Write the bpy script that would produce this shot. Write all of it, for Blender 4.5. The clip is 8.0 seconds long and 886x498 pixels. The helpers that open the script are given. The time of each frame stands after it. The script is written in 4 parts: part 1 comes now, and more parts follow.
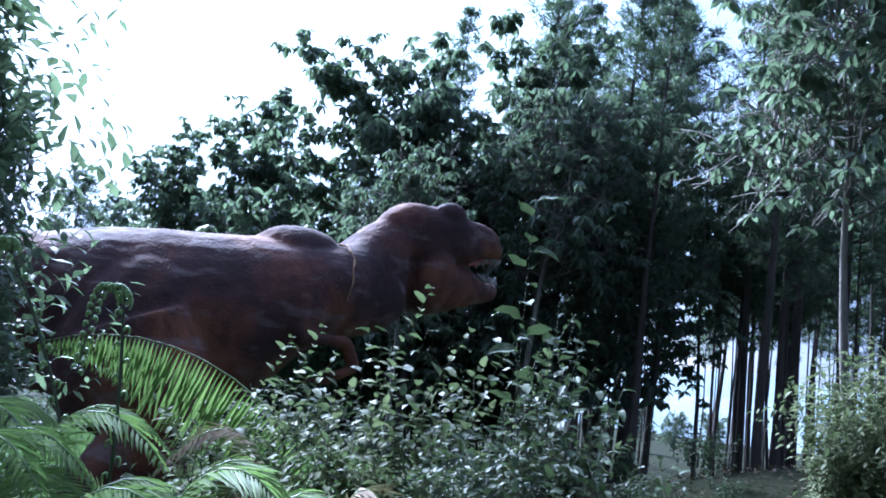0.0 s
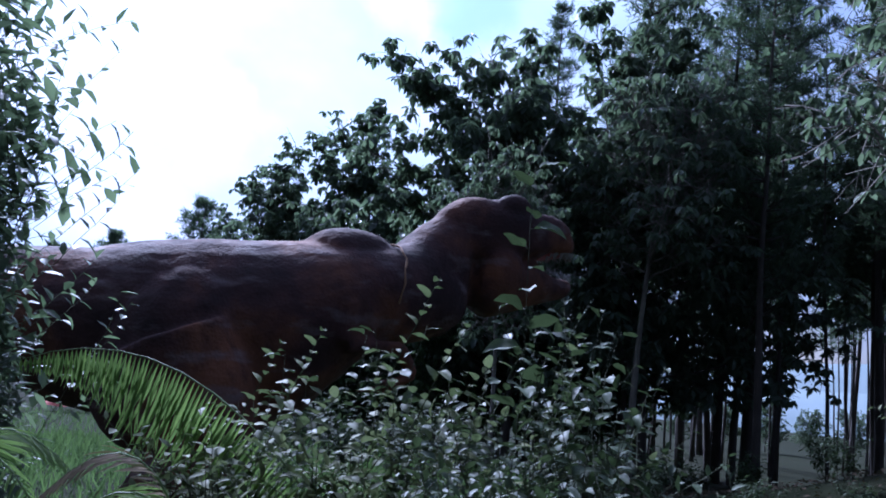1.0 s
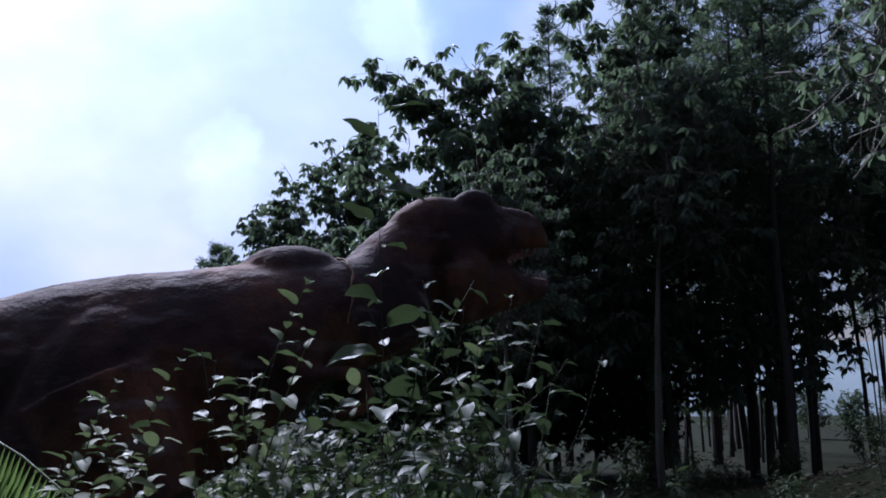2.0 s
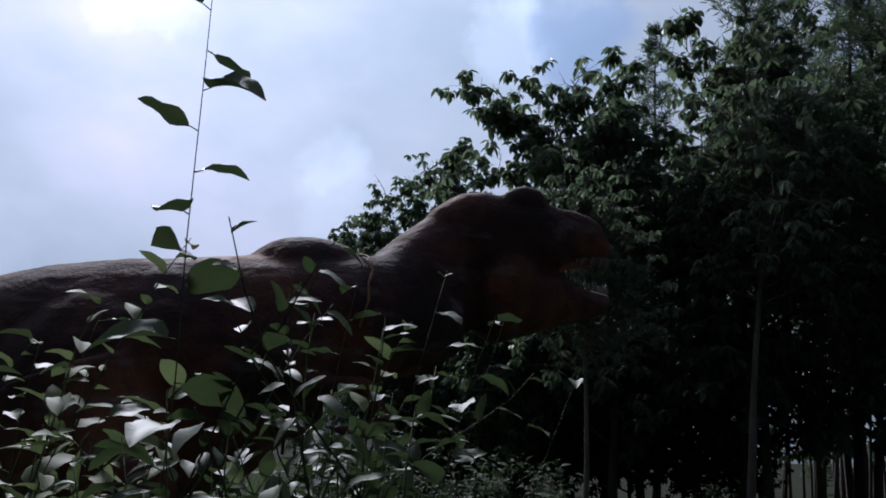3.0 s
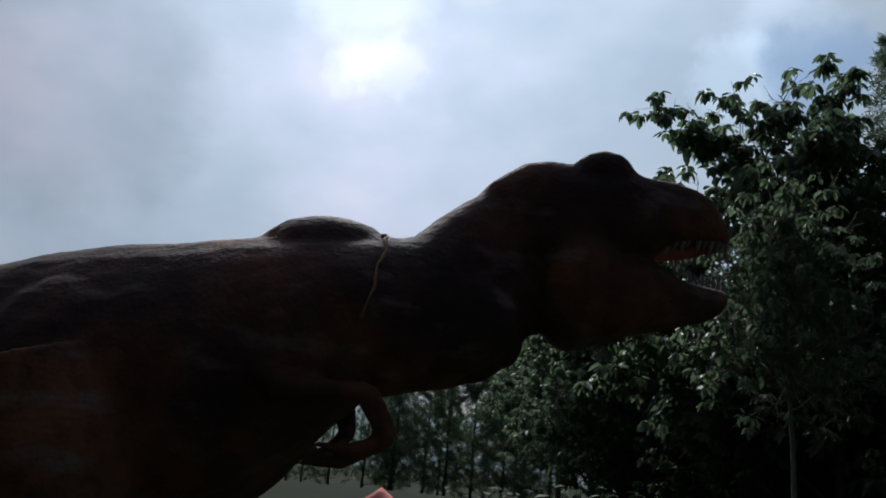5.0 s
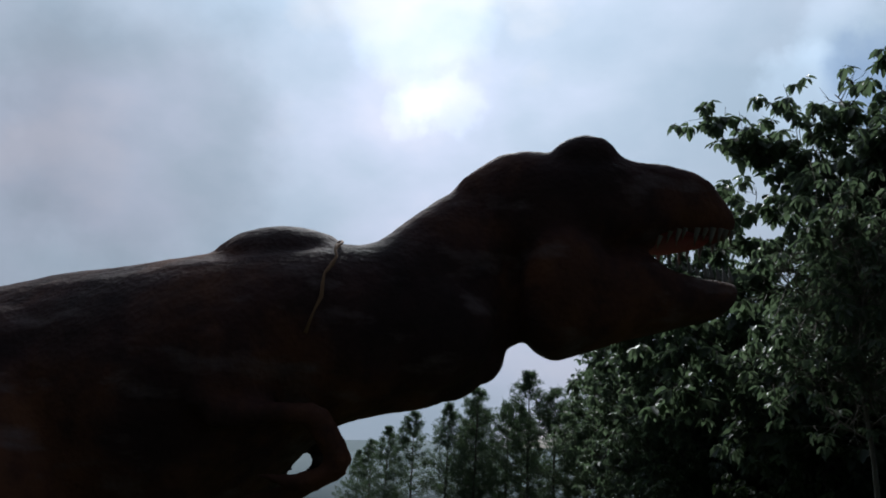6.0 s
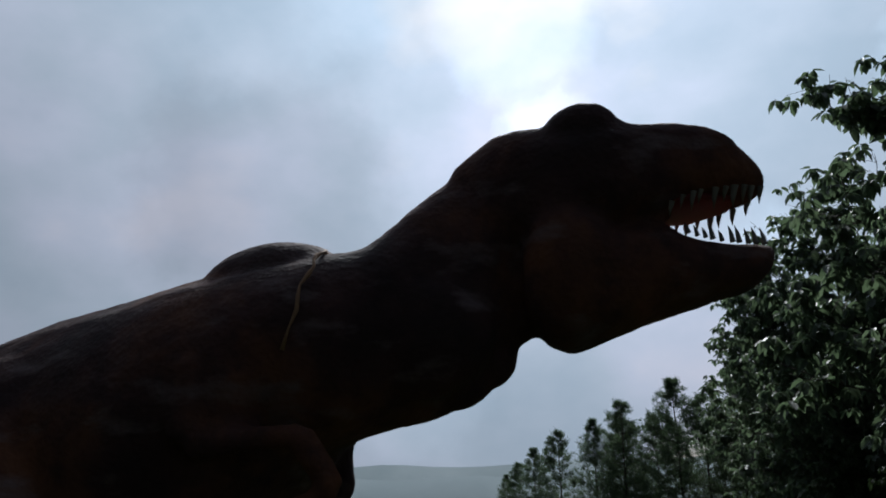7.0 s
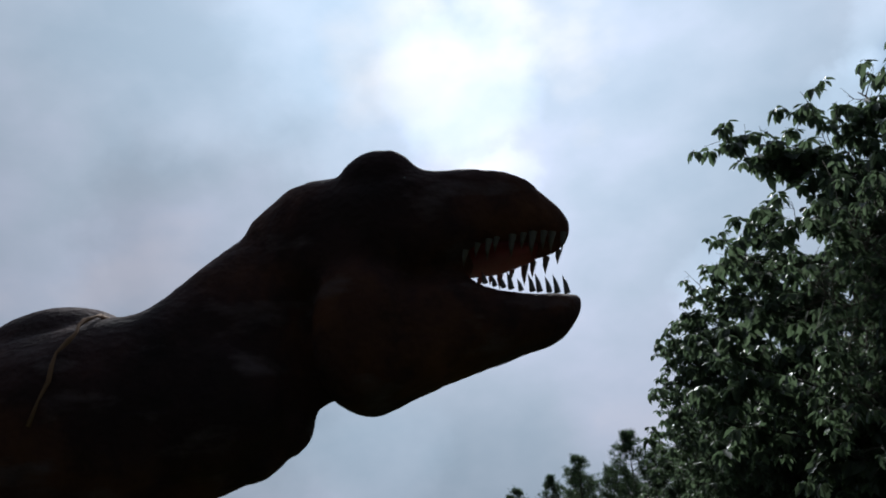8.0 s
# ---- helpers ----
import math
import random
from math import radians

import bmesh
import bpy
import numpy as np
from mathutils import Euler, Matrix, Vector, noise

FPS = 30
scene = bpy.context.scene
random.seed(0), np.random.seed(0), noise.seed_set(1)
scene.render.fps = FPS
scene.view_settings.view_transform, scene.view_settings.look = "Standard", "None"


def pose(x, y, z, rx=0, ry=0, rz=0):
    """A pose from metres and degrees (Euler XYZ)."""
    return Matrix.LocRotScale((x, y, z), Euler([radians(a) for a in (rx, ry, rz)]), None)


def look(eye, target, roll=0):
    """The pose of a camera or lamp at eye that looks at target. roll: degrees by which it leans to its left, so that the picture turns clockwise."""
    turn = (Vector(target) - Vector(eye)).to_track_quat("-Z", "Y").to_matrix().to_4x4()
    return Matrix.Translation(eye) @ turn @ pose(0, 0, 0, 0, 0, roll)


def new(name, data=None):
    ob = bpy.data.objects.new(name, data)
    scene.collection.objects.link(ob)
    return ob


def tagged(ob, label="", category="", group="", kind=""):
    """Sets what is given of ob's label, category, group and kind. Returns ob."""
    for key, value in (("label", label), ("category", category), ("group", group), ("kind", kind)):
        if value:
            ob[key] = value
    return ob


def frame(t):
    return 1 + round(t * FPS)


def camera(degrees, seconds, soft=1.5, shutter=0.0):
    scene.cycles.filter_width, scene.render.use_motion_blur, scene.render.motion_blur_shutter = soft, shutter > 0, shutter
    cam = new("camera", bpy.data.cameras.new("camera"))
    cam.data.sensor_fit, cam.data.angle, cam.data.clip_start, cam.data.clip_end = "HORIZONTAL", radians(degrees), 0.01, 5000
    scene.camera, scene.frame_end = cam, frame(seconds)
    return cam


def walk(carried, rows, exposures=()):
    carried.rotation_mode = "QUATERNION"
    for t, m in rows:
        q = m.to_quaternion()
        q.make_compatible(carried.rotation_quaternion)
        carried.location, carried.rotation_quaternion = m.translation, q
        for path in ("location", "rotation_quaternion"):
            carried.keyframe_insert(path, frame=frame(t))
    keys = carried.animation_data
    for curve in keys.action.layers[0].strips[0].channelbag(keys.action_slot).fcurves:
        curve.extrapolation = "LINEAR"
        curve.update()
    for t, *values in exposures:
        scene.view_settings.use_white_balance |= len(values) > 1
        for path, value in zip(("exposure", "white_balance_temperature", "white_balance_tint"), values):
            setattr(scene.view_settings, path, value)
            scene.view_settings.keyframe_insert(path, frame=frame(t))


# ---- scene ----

# ---------------------------------------------------------------- camera
cam = camera(55.2, 8.0, soft=1.8)
# seconds, eye, yaw to the left, pitch up, roll (picture turns clockwise)
PATH = [
    (0, (0.0, 0.0, 1.5), (-7.76, 8.47, 7.30)),
    (0.3, (0.16, 0.12, 1.515), (-5.3, 8.2, 6.16)),
    (0.5, (0.257, 0.22, 1.536), (-2.20, 8.07, 6.07)),
    (1, (0.518, 0.474, 1.539), (0.01, 8.09, 5.17)),
    (1.5, (0.741, 0.928, 1.489), (-0.04, 7.56, 4.78)),
    (2, (1.023, 1.22, 1.543), (1.39, 9.49, -1.02)),
    (2.2, (1.116, 1.378, 1.567), (4.54, 9.89, -0.40)),
    (3.3, (1.529, 2.326, 1.538), (9.39, 11.01, 4.24)),
    (3.5, (1.619, 2.472, 1.541), (12.06, 10.86, 4.40)),
    (4, (1.775, 2.818, 1.523), (16.02, 11.22, 6.79)),
    (4.5, (1.958, 3.169, 1.487), (19.38, 11.54, 7.27)),
    (5.8, (2.385, 4.0, 1.465), (28.30, 15.01, 3.47)),
    (6, (2.428, 4.131, 1.461), (28.69, 14.93, 3.40)),
    (6.5, (2.59, 4.387, 1.477), (36.93, 15.76, -0.68)),
    (7, (2.769, 4.732, 1.437), (37.39, 16.29, -1.20)),
    (7.5, (2.971, 5.06, 1.431), (33.01, 17.59, -5.48)),
    (8, (3.195, 5.329, 1.463), (33.96, 20.10, -4.08)),
]


def held(eye, yaw, pitch, roll):
    turn = Euler((radians(90), 0, 0)).to_matrix().to_4x4()
    level = Matrix.Rotation(radians(yaw), 4, "Z") @ Matrix.Rotation(radians(pitch), 4, "X")
    return Matrix.Translation(eye) @ level @ turn @ pose(0, 0, 0, 0, 0, roll)


EXPOSURE = [(0, 2.55, 4600, 19), (0.5, 2.2, 4600, 23), (1, 1.3, 4650, 27), (1.5, 1.05, 4850, 26), (2, 0.66, 5150, 25), (3.5, 0.15, 5700, 15), (4.5, 0.05, 5800, 10), (6, 0.0, 5800, 9), (8, 0.0, 5800, 9)]
walk(cam, [(t, held(eye, *turn)) for t, eye, turn in PATH], EXPOSURE)

# ---------------------------------------------------------------- sky and sun
SUN_LEFT, SUN_UP = 28.0, 40.0
world = bpy.data.worlds.new("sky")
scene.world = world
world.use_nodes = True


class Nodes:
    """Short way to write a node tree."""

    def __init__(self, tree):
        self.tree = tree
        tree.nodes.clear()

    def add(self, kind, op=None, **inputs):
        n = self.tree.nodes.new(kind)
        if op == "RGBA":
            n.data_type = op
        elif op == "F1":
            n.feature = op
        elif op:
            n.operation = op
        for key, value in inputs.items():
            self.put(n, key, value)
        return n

    def put(self, n, key, value):
        name = key.replace("_", " ")
        slot = n.inputs[int(key[1:])] if key[0] == "i" and key[1:].isdigit() else n.inputs[name]
        if isinstance(value, bpy.types.NodeSocket):
            self.tree.links.new(value, slot)
        else:
            slot.default_value = value

    def math(self, op, a, b=0.0):
        return self.add("ShaderNodeMath", op, i0=a, i1=b).outputs[0]

    def noise(self, vector, scale, detail=4.0, rough=0.55):
        return self.add("ShaderNodeTexNoise", None, Vector=vector, Scale=scale, Detail=detail, Roughness=rough).outputs["Fac"]

    def ramp(self, fac, *stops):
        n = self.add("ShaderNodeValToRGB", None, Fac=fac)
        e = n.color_ramp.elements
        while len(e) < len(stops):
            e.new(0.5)
        for k, (at, c) in enumerate(stops):
            e[k].position, e[k].color = at, (*c, 1) if len(c) == 3 else c
        return n.outputs["Color"]

    def mix(self, fac, a, b):
        n = self.add("ShaderNodeMix", "RGBA")
        for k, v in ((0, fac), (6, a), (7, b)):
            if isinstance(v, bpy.types.NodeSocket):
                self.tree.links.new(v, n.inputs[k])
            else:
                n.inputs[k].default_value = v if k == 0 else (*v, 1)
        return n.outputs[2]


def grey(v):
    return (v, v, v)


sun_way = Vector((-math.sin(radians(SUN_LEFT)) * math.cos(radians(SUN_UP)), math.cos(radians(SUN_LEFT)) * math.cos(radians(SUN_UP)), math.sin(radians(SUN_UP))))
w = Nodes(world.node_tree)
way = w.add("ShaderNodeTexCoord").outputs["Generated"]
sky = w.add("ShaderNodeTexSky")
sky.sky_type, sky.sun_disc, sky.sun_elevation, sky.sun_rotation = "NISHITA", False, radians(SUN_UP), radians(-SUN_LEFT)
sky.air_density, sky.dust_density = 1.2, 2.5
blue = w.add("ShaderNodeMix", "RGBA")
blue.blend_type = "MULTIPLY"
blue.inputs[0].default_value = 1.0
w.tree.links.new(sky.outputs[0], blue.inputs[6])
blue.inputs[7].default_value = (0.050, 0.050, 0.050, 1)
stretch = w.add("ShaderNodeMapping", None, Vector=way, Scale=(1.0, 1.0, 1.5), Location=(0.35, 0.1, 0.2)).outputs[0]
cover = w.ramp(w.noise(stretch, 2.1, 6.0, 0.48), (0.27, grey(0.0)), (0.46, grey(1.0)))
puff = w.noise(stretch, 3.4, 6.0, 0.50)
shape = w.ramp(puff, (0.36, (0.46, 0.54, 0.61)), (0.50, (0.56, 0.62, 0.69)), (0.61, (0.66, 0.69, 0.78)), (0.70, (0.76, 0.75, 0.82)))
toward = w.add("ShaderNodeVectorMath", "DOT_PRODUCT", i0=way, i1=sun_way).outputs["Value"]
near = w.math("MAXIMUM", w.math("MULTIPLY", w.math("ADD", toward, 1.0), 0.5), 0.0)
glow = w.math("POWER", near, 14.0)
lit = w.math("ADD", w.math("ADD", 0.045, w.math("MULTIPLY", w.math("POWER", near, 4.5), 0.83)), w.math("MULTIPLY", glow, 0.42))
# single clouds: the way to each, its half width in degrees, how soft its rim is, how much brighter it is
ragged = w.add("ShaderNodeTexNoise", None, Vector=way, Scale=13.0, Detail=5.0, Roughness=0.55).outputs["Color"]
ragged = w.add("ShaderNodeVectorMath", "SUBTRACT", i0=ragged, i1=(0.5, 0.5, 0.5)).outputs[0]
ragged = w.add("ShaderNodeVectorMath", "MULTIPLY_ADD", i0=ragged, i1=(0.11, 0.11, 0.11), i2=way).outputs[0]
ragged = w.add("ShaderNodeVectorMath", "NORMALIZE", i0=ragged).outputs[0]


def patch(direction, wide, rim):
    near_it = w.add("ShaderNodeVectorMath", "DOT_PRODUCT", i0=ragged, i1=Vector(direction).normalized()).outputs["Value"]
    n = w.add("ShaderNodeMapRange", None, i0=near_it, i1=math.cos(radians(wide + rim)), i2=math.cos(radians(max(0.5, wide - rim))))
    n.interpolation_type = "SMOOTHSTEP"
    return n.outputs[0]


gain = 1.0
for direction, wide, rim, more in (((-0.472, 0.783, 0.405), 1.5, 0.8, 0.15), ((-0.440, 0.797, 0.412), 1.8, 0.8, 0.15), ((-0.456, 0.785, 0.422), 1.4, 0.8, 0.12), ((-0.450, 0.724, 0.522), 5.0, 1.6, 0.22), ((-0.535, 0.610, 0.585), 6.0, 3.0, 0.16), ((-0.515, 0.683, 0.519), 2.0, 1.6, -0.10),
                                   ((-0.720, 0.605, 0.330), 7.5, 3.0, -0.20), ((-0.262, 0.935, 0.245), 2.0, 1.4, 0.16), ((-0.270, 0.922, 0.278), 1.6, 1.4, 0.14), ((-0.062, 0.905, 0.417), 2.6, 1.0, 0.26), ((-0.020, 0.885, 0.465), 3.0, 1.4, 0.22),
                                   ((-0.636, 0.764, 0.105), 4.0, 2.4, 0.14), ((-0.82, 0.444, 0.36), 8.0, 4.0, -0.08)):
    gain = w.math("ADD", gain, w.math("MULTIPLY", patch(direction, wide, rim), more))
lit = w.math("MULTIPLY", lit, gain)
cloud = w.add("ShaderNodeVectorMath", "SCALE", i0=shape)
w.tree.links.new(lit, cloud.inputs["Scale"])
opening = w.mix(w.math("MULTIPLY", patch((0.012, 0.906, 0.424), 2.6, 1.5), 0.7), cloud.outputs[0], (0.26, 0.36, 0.52))
both = w.mix(cover, blue.outputs[2], opening)
w.add("ShaderNodeOutputWorld", None, Surface=w.add("ShaderNodeBackground", None, Color=both, Strength=1.0).outputs[0])

sun = new("sun", bpy.data.lights.new("sun", "SUN"))
sun.data.energy, sun.data.angle, sun.data.color = 3.6, radians(12), (1.0, 0.96, 0.88)
sun.matrix_world = look(sun_way * 50, (0, 0, 0))

# ---------------------------------------------------------------- materials


def material(name):
    m = bpy.data.materials.new(name)
    m.use_nodes = True
    return m, Nodes(m.node_tree)


def finish(n, shader):
    n.add("ShaderNodeOutputMaterial", None, Surface=shader)


def place_of(n):
    return n.add("ShaderNodeTexCoord").outputs["Object"]


def bump(n, height, strength, distance):
    return n.add("ShaderNodeBump", None, Height=height, Strength=strength, Distance=distance).outputs[0]


def leaf_material(name, dark, light, gloss=0.45, through_leaf=0.35, spread=1.0, shine=0.18):
    """A leaf: matt and glossy above, light shining through; each leaf has its own tone."""
    m, n = material(name)
    one = n.add("ShaderNodeNewGeometry").outputs["Random Per Island"]
    col = n.ramp(one, (0.0, dark), (0.75, light), (1.0, tuple(min(1, c * 1.35) for c in light)))
    vein = n.noise(place_of(n), 60.0 * spread, 2.0)
    tint = n.mix(n.math("MULTIPLY", vein, 0.5), col, tuple(c * 0.55 for c in dark))
    relief = bump(n, vein, 0.16, 0.004)
    top = n.add("ShaderNodeBsdfPrincipled", None, Normal=relief, Base_Color=tint, Roughness=gloss, Specular_IOR_Level=shine)
    glowing = n.mix(0.35, tint, (0.20, 0.30, 0.12))
    back = n.add("ShaderNodeBsdfTranslucent", None, Color=glowing)
    both_sides = n.add("ShaderNodeMixShader", None, i0=through_leaf, i1=top.outputs[0], i2=back.outputs[0])
    finish(n, both_sides.outputs[0])
    return m


def bark_material(name, dark, light, scale=9.0):
    m, n = material(name)
    at = n.add("ShaderNodeMapping", None, Vector=place_of(n), Scale=(1, 1, 0.25)).outputs[0]
    a, b = n.noise(at, scale, 6.0), n.noise(at, scale * 6, 4.0)
    col = n.mix(b, n.ramp(a, (0.3, dark), (0.7, light)), tuple(c * 0.6 for c in dark))
    s = n.add("ShaderNodeBsdfPrincipled", None, Base_Color=col, Roughness=0.9, Normal=bump(n, b, 0.6, 0.02))
    finish(n, s.outputs[0])
    return m


def skin_material():
    """Weathered red-brown painted cement skin with dark mottling and dusty scuffs."""
    m, n = material("statue_skin")
    at = place_of(n)
    big, mid, fine = n.noise(at, 1.3, 5.0), n.noise(at, 5.0, 6.0, 0.62), n.noise(at, 55.0, 4.0)
    base = n.ramp(big, (0.30, (0.028, 0.019, 0.019)), (0.48, (0.072, 0.036, 0.034)), (0.66, (0.170, 0.070, 0.038)))
    worn = n.mix(n.ramp(mid, (0.45, grey(0.0)), (0.72, grey(0.75))), base, (0.030, 0.021, 0.023))
    streak = n.noise(n.add("ShaderNodeMapping", None, Vector=at, Scale=(0.75, 1.0, 2.2)).outputs[0], 2.6, 6.0)
    dusty = n.mix(n.ramp(streak, (0.55, grey(0.0)), (0.68, grey(0.62))), worn, (0.19, 0.145, 0.145))
    furrow = n.noise(n.add("ShaderNodeMapping", None, Vector=at, Scale=(0.7, 0.9, 1.9)).outputs[0], 2.6, 4.0, 0.5)
    cell = n.add("ShaderNodeTexVoronoi", "F1", Vector=at, Scale=34.0).outputs["Distance"]
    high = n.math("ADD", n.math("ADD", n.math("MULTIPLY", cell, 0.5), n.math("MULTIPLY", fine, 0.5)), n.math("MULTIPLY", furrow, 1.6))
    rough = n.ramp(mid, (0.3, grey(0.72)), (0.7, grey(0.94)))
    s = n.add("ShaderNodeBsdfPrincipled", None, Base_Color=dusty, Roughness=rough, Specular_IOR_Level=0.16, Normal=bump(n, high, 0.38, 0.020))
    finish(n, s.outputs[0])
    return m


def plain_material(name, colour, rough=0.6, grain=25.0, vary=0.35):
    m, n = material(name)
    f = n.noise(place_of(n), grain, 5.0)
    col = n.mix(f, colour, tuple(c * (1 - vary) for c in colour))
    s = n.add("ShaderNodeBsdfPrincipled", None, Base_Color=col, Roughness=rough, Normal=bump(n, f, 0.25, 0.01))
    finish(n, s.outputs[0])
    return m


def ground_material():
    m, n = material("forest_floor")
    at = place_of(n)
    a, b = n.noise(at, 0.35, 6.0), n.noise(at, 7.0, 6.0)
    col = n.mix(a, n.ramp(b, (0.35, (0.010, 0.009, 0.007)), (0.65, (0.026, 0.020, 0.014))), (0.017, 0.026, 0.009))
    s = n.add("ShaderNodeBsdfPrincipled", None, Base_Color=col, Roughness=1.0, Specular_IOR_Level=0.05, Normal=bump(n, b, 0.8, 0.05))
    finish(n, s.outputs[0])
    return m


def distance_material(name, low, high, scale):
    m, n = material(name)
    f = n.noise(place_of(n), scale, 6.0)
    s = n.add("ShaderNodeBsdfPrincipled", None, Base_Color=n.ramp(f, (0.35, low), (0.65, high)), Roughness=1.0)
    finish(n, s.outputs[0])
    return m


SKIN = skin_material()
TOOTH = plain_material("tooth_paint", (0.24, 0.22, 0.19), 0.4, 40.0)
MOUTH = plain_material("mouth_paint", (0.24, 0.020, 0.016), 0.45, 12.0)
SEAM = plain_material("seam_mortar", (0.34, 0.19, 0.10), 0.85, 30.0)
EYE = plain_material("eye_paint", (0.06, 0.045, 0.03), 0.2, 40.0)
SHRUB_LEAF = leaf_material("shrub_leaf", (0.072, 0.092, 0.034), (0.180, 0.195, 0.090), 0.62, 0.26, 1.0, 0.16)
SAPLING_LEAF = leaf_material("sapling_leaf", (0.024, 0.040, 0.014), (0.060, 0.084, 0.032), 0.56, 0.14, 1.0, 0.24)
FERN_LEAF = leaf_material("fern_leaf", (0.085, 0.150, 0.020), (0.170, 0.260, 0.045), 0.55, 0.45)
DRY_LEAF = leaf_material("dry_frond", (0.12, 0.085, 0.05), (0.22, 0.16, 0.09), 0.8, 0.15)
BROAD_LEAF = leaf_material("broad_leaf", (0.060, 0.085, 0.064), (0.112, 0.138, 0.100), 0.45, 0.50, 0.2, 0.3)
LIGHT_LEAF = leaf_material("light_leaf", (0.062, 0.090, 0.056), (0.115, 0.148, 0.090), 0.45, 0.50, 0.2, 0.3)
NEEDLE = leaf_material("needle", (0.045, 0.070, 0.050), (0.075, 0.105, 0.070), 0.45, 0.40, 0.2)
# darker copy of the green leaves: shade under the trees put into the colour
SHADED_LEAF = leaf_material("shaded_leaf", (0.016, 0.030, 0.010), (0.040, 0.062, 0.022), 0.7, 0.16, 0.5)
STEM = bark_material("green_stem", (0.05, 0.07, 0.03), (0.13, 0.12, 0.06), 30.0)
BARK = bark_material("dark_bark", (0.045, 0.036, 0.030), (0.12, 0.098, 0.080), 6.0)
PALE_BARK = bark_material("pale_bark", (0.13, 0.115, 0.095), (0.30, 0.27, 0.22), 5.0)
GROUND = ground_material()
# wooded hills: the pale blue of distant air is put into this colour
HILL = distance_material("hill_haze_colour", (0.16, 0.21, 0.23), (0.22, 0.27, 0.29), 0.004)
YOUNG = plain_material("young_fern", (0.22, 0.32, 0.10), 0.5, 60.0)
RIB = plain_material("fern_rib", (0.16, 0.22, 0.07), 0.5, 60.0)
LITTER = leaf_material("leaf_litter", (0.030, 0.020, 0.012), (0.080, 0.052, 0.030), 0.8, 0.1)
GRASS = leaf_material("grass_blade", (0.035, 0.080, 0.015), (0.090, 0.160, 0.030), 0.5, 0.35)

# ---------------------------------------------------------------- mesh helpers


def mesh_of(name, verts, faces, mats, smooth=True, which=None):
    me = bpy.data.meshes.new(name)
    me.from_pydata([tuple(v) for v in verts], [], faces)
    for m in mats:
        me.materials.append(m)
    if smooth:
        me.polygons.foreach_set("use_smooth", [True] * len(me.polygons))
    if which is not None:
        me.polygons.foreach_set("material_index", which)
    me.update()
    return me


def under(ob, parent):
    ob.parent = parent
    return ob


def part(name, me, parent, label=""):
    ob = under(new(name, me), parent)
    if label:
        tagged(ob, label)
    return ob


class Shape:
    """Collects tubes and leaves into one mesh."""

    def __init__(self):
        self.v, self.f = [], []

    def tube(self, points, radii, sides=6):
        points = [Vector(p) for p in points]
        start = len(self.v)
        up = Vector((0.13, 0.31, 0.94))
        for k, p in enumerate(points):
            ahead = (points[min(k + 1, len(points) - 1)] - points[max(k - 1, 0)]).normalized()
            a = ahead.cross(up)
            a = (a if a.length > 1e-3 else ahead.cross(Vector((1, 0, 0)))).normalized()
            b = ahead.cross(a)
            for s in range(sides):
                t = 2 * math.pi * s / sides
                self.v.append(p + (a * math.cos(t) + b * math.sin(t)) * radii[k])
        for k in range(len(points) - 1):
            for s in range(sides):
                q = start + k * sides
                self.f.append((q + s, q + (s + 1) % sides, q + sides + (s + 1) % sides, q + sides + s))
        self.f.append(tuple(start + (len(points) - 1) * sides + s for s in range(sides)))
        self.f.append(tuple(start + s for s in reversed(range(sides))))

    def leaf(self, base, ahead, up, length, width, droop=0.25, fold=0.25):
        """A pointed, folded and drooping blade of six faces."""
        ahead = ahead.normalized()
        side = ahead.cross(up)
        side = (side if side.length > 1e-3 else ahead.cross(Vector((1, 0.2, 0)))).normalized()
        over = side.cross(ahead)
        start = len(self.v)
        for u, wide in ((0.0, 0.10), (0.36, 1.0), (0.75, 0.62)):
            mid = base + ahead * (u * length) - over * (droop * length * u * u)
            lift = over * (fold * wide * width * 0.5)
            self.v += [mid - side * (wide * width * 0.5) + lift, mid, mid + side * (wide * width * 0.5) + lift]
        self.v.append(base + ahead * length - over * (droop * length))
        for k in range(2):
            q = start + 3 * k
            self.f += [(q, q + 1, q + 4, q + 3), (q + 1, q + 2, q + 5, q + 4)]
        q = start + 6
        self.f += [(q, q + 1, q + 3), (q + 1, q + 2, q + 3)]

    def fine_leaf(self, base, ahead, up, length, width, droop, fold, wave, rows=9, cols=5):
        """A broad leaf seen close by: rounded outline, sunken midrib, wavy rim and a curled tip."""
        ahead = ahead.normalized()
        side = ahead.cross(up)
        side = (side if side.length > 1e-3 else ahead.cross(Vector((1, 0.2, 0)))).normalized()
        over = side.cross(ahead)
        start = len(self.v)
        for i in range(rows):
            u = i / (rows - 1)
            half = 0.5 * width * (math.sin(math.pi * min(1.0, u * 0.98 + 0.02) ** 0.80) ** 0.75) + 0.0008
            mid = base + ahead * (u * length) - over * (droop * length * u ** 2.2)
            for j in range(cols):
                a = j / (cols - 1) * 2 - 1
                lift = fold * half * abs(a) + wave * half * math.sin(u * 9 + j * 1.9) * abs(a)
                self.v.append(mid + side * (half * a) + over * lift)
        for i in range(rows - 1):
            for j in range(cols - 1):
                q = start + i * cols + j
                self.f.append((q, q + 1, q + cols + 1, q + cols))

    def mesh(self, name, mat, smooth=True):
        return mesh_of(name, self.v, self.f, [mat], smooth)


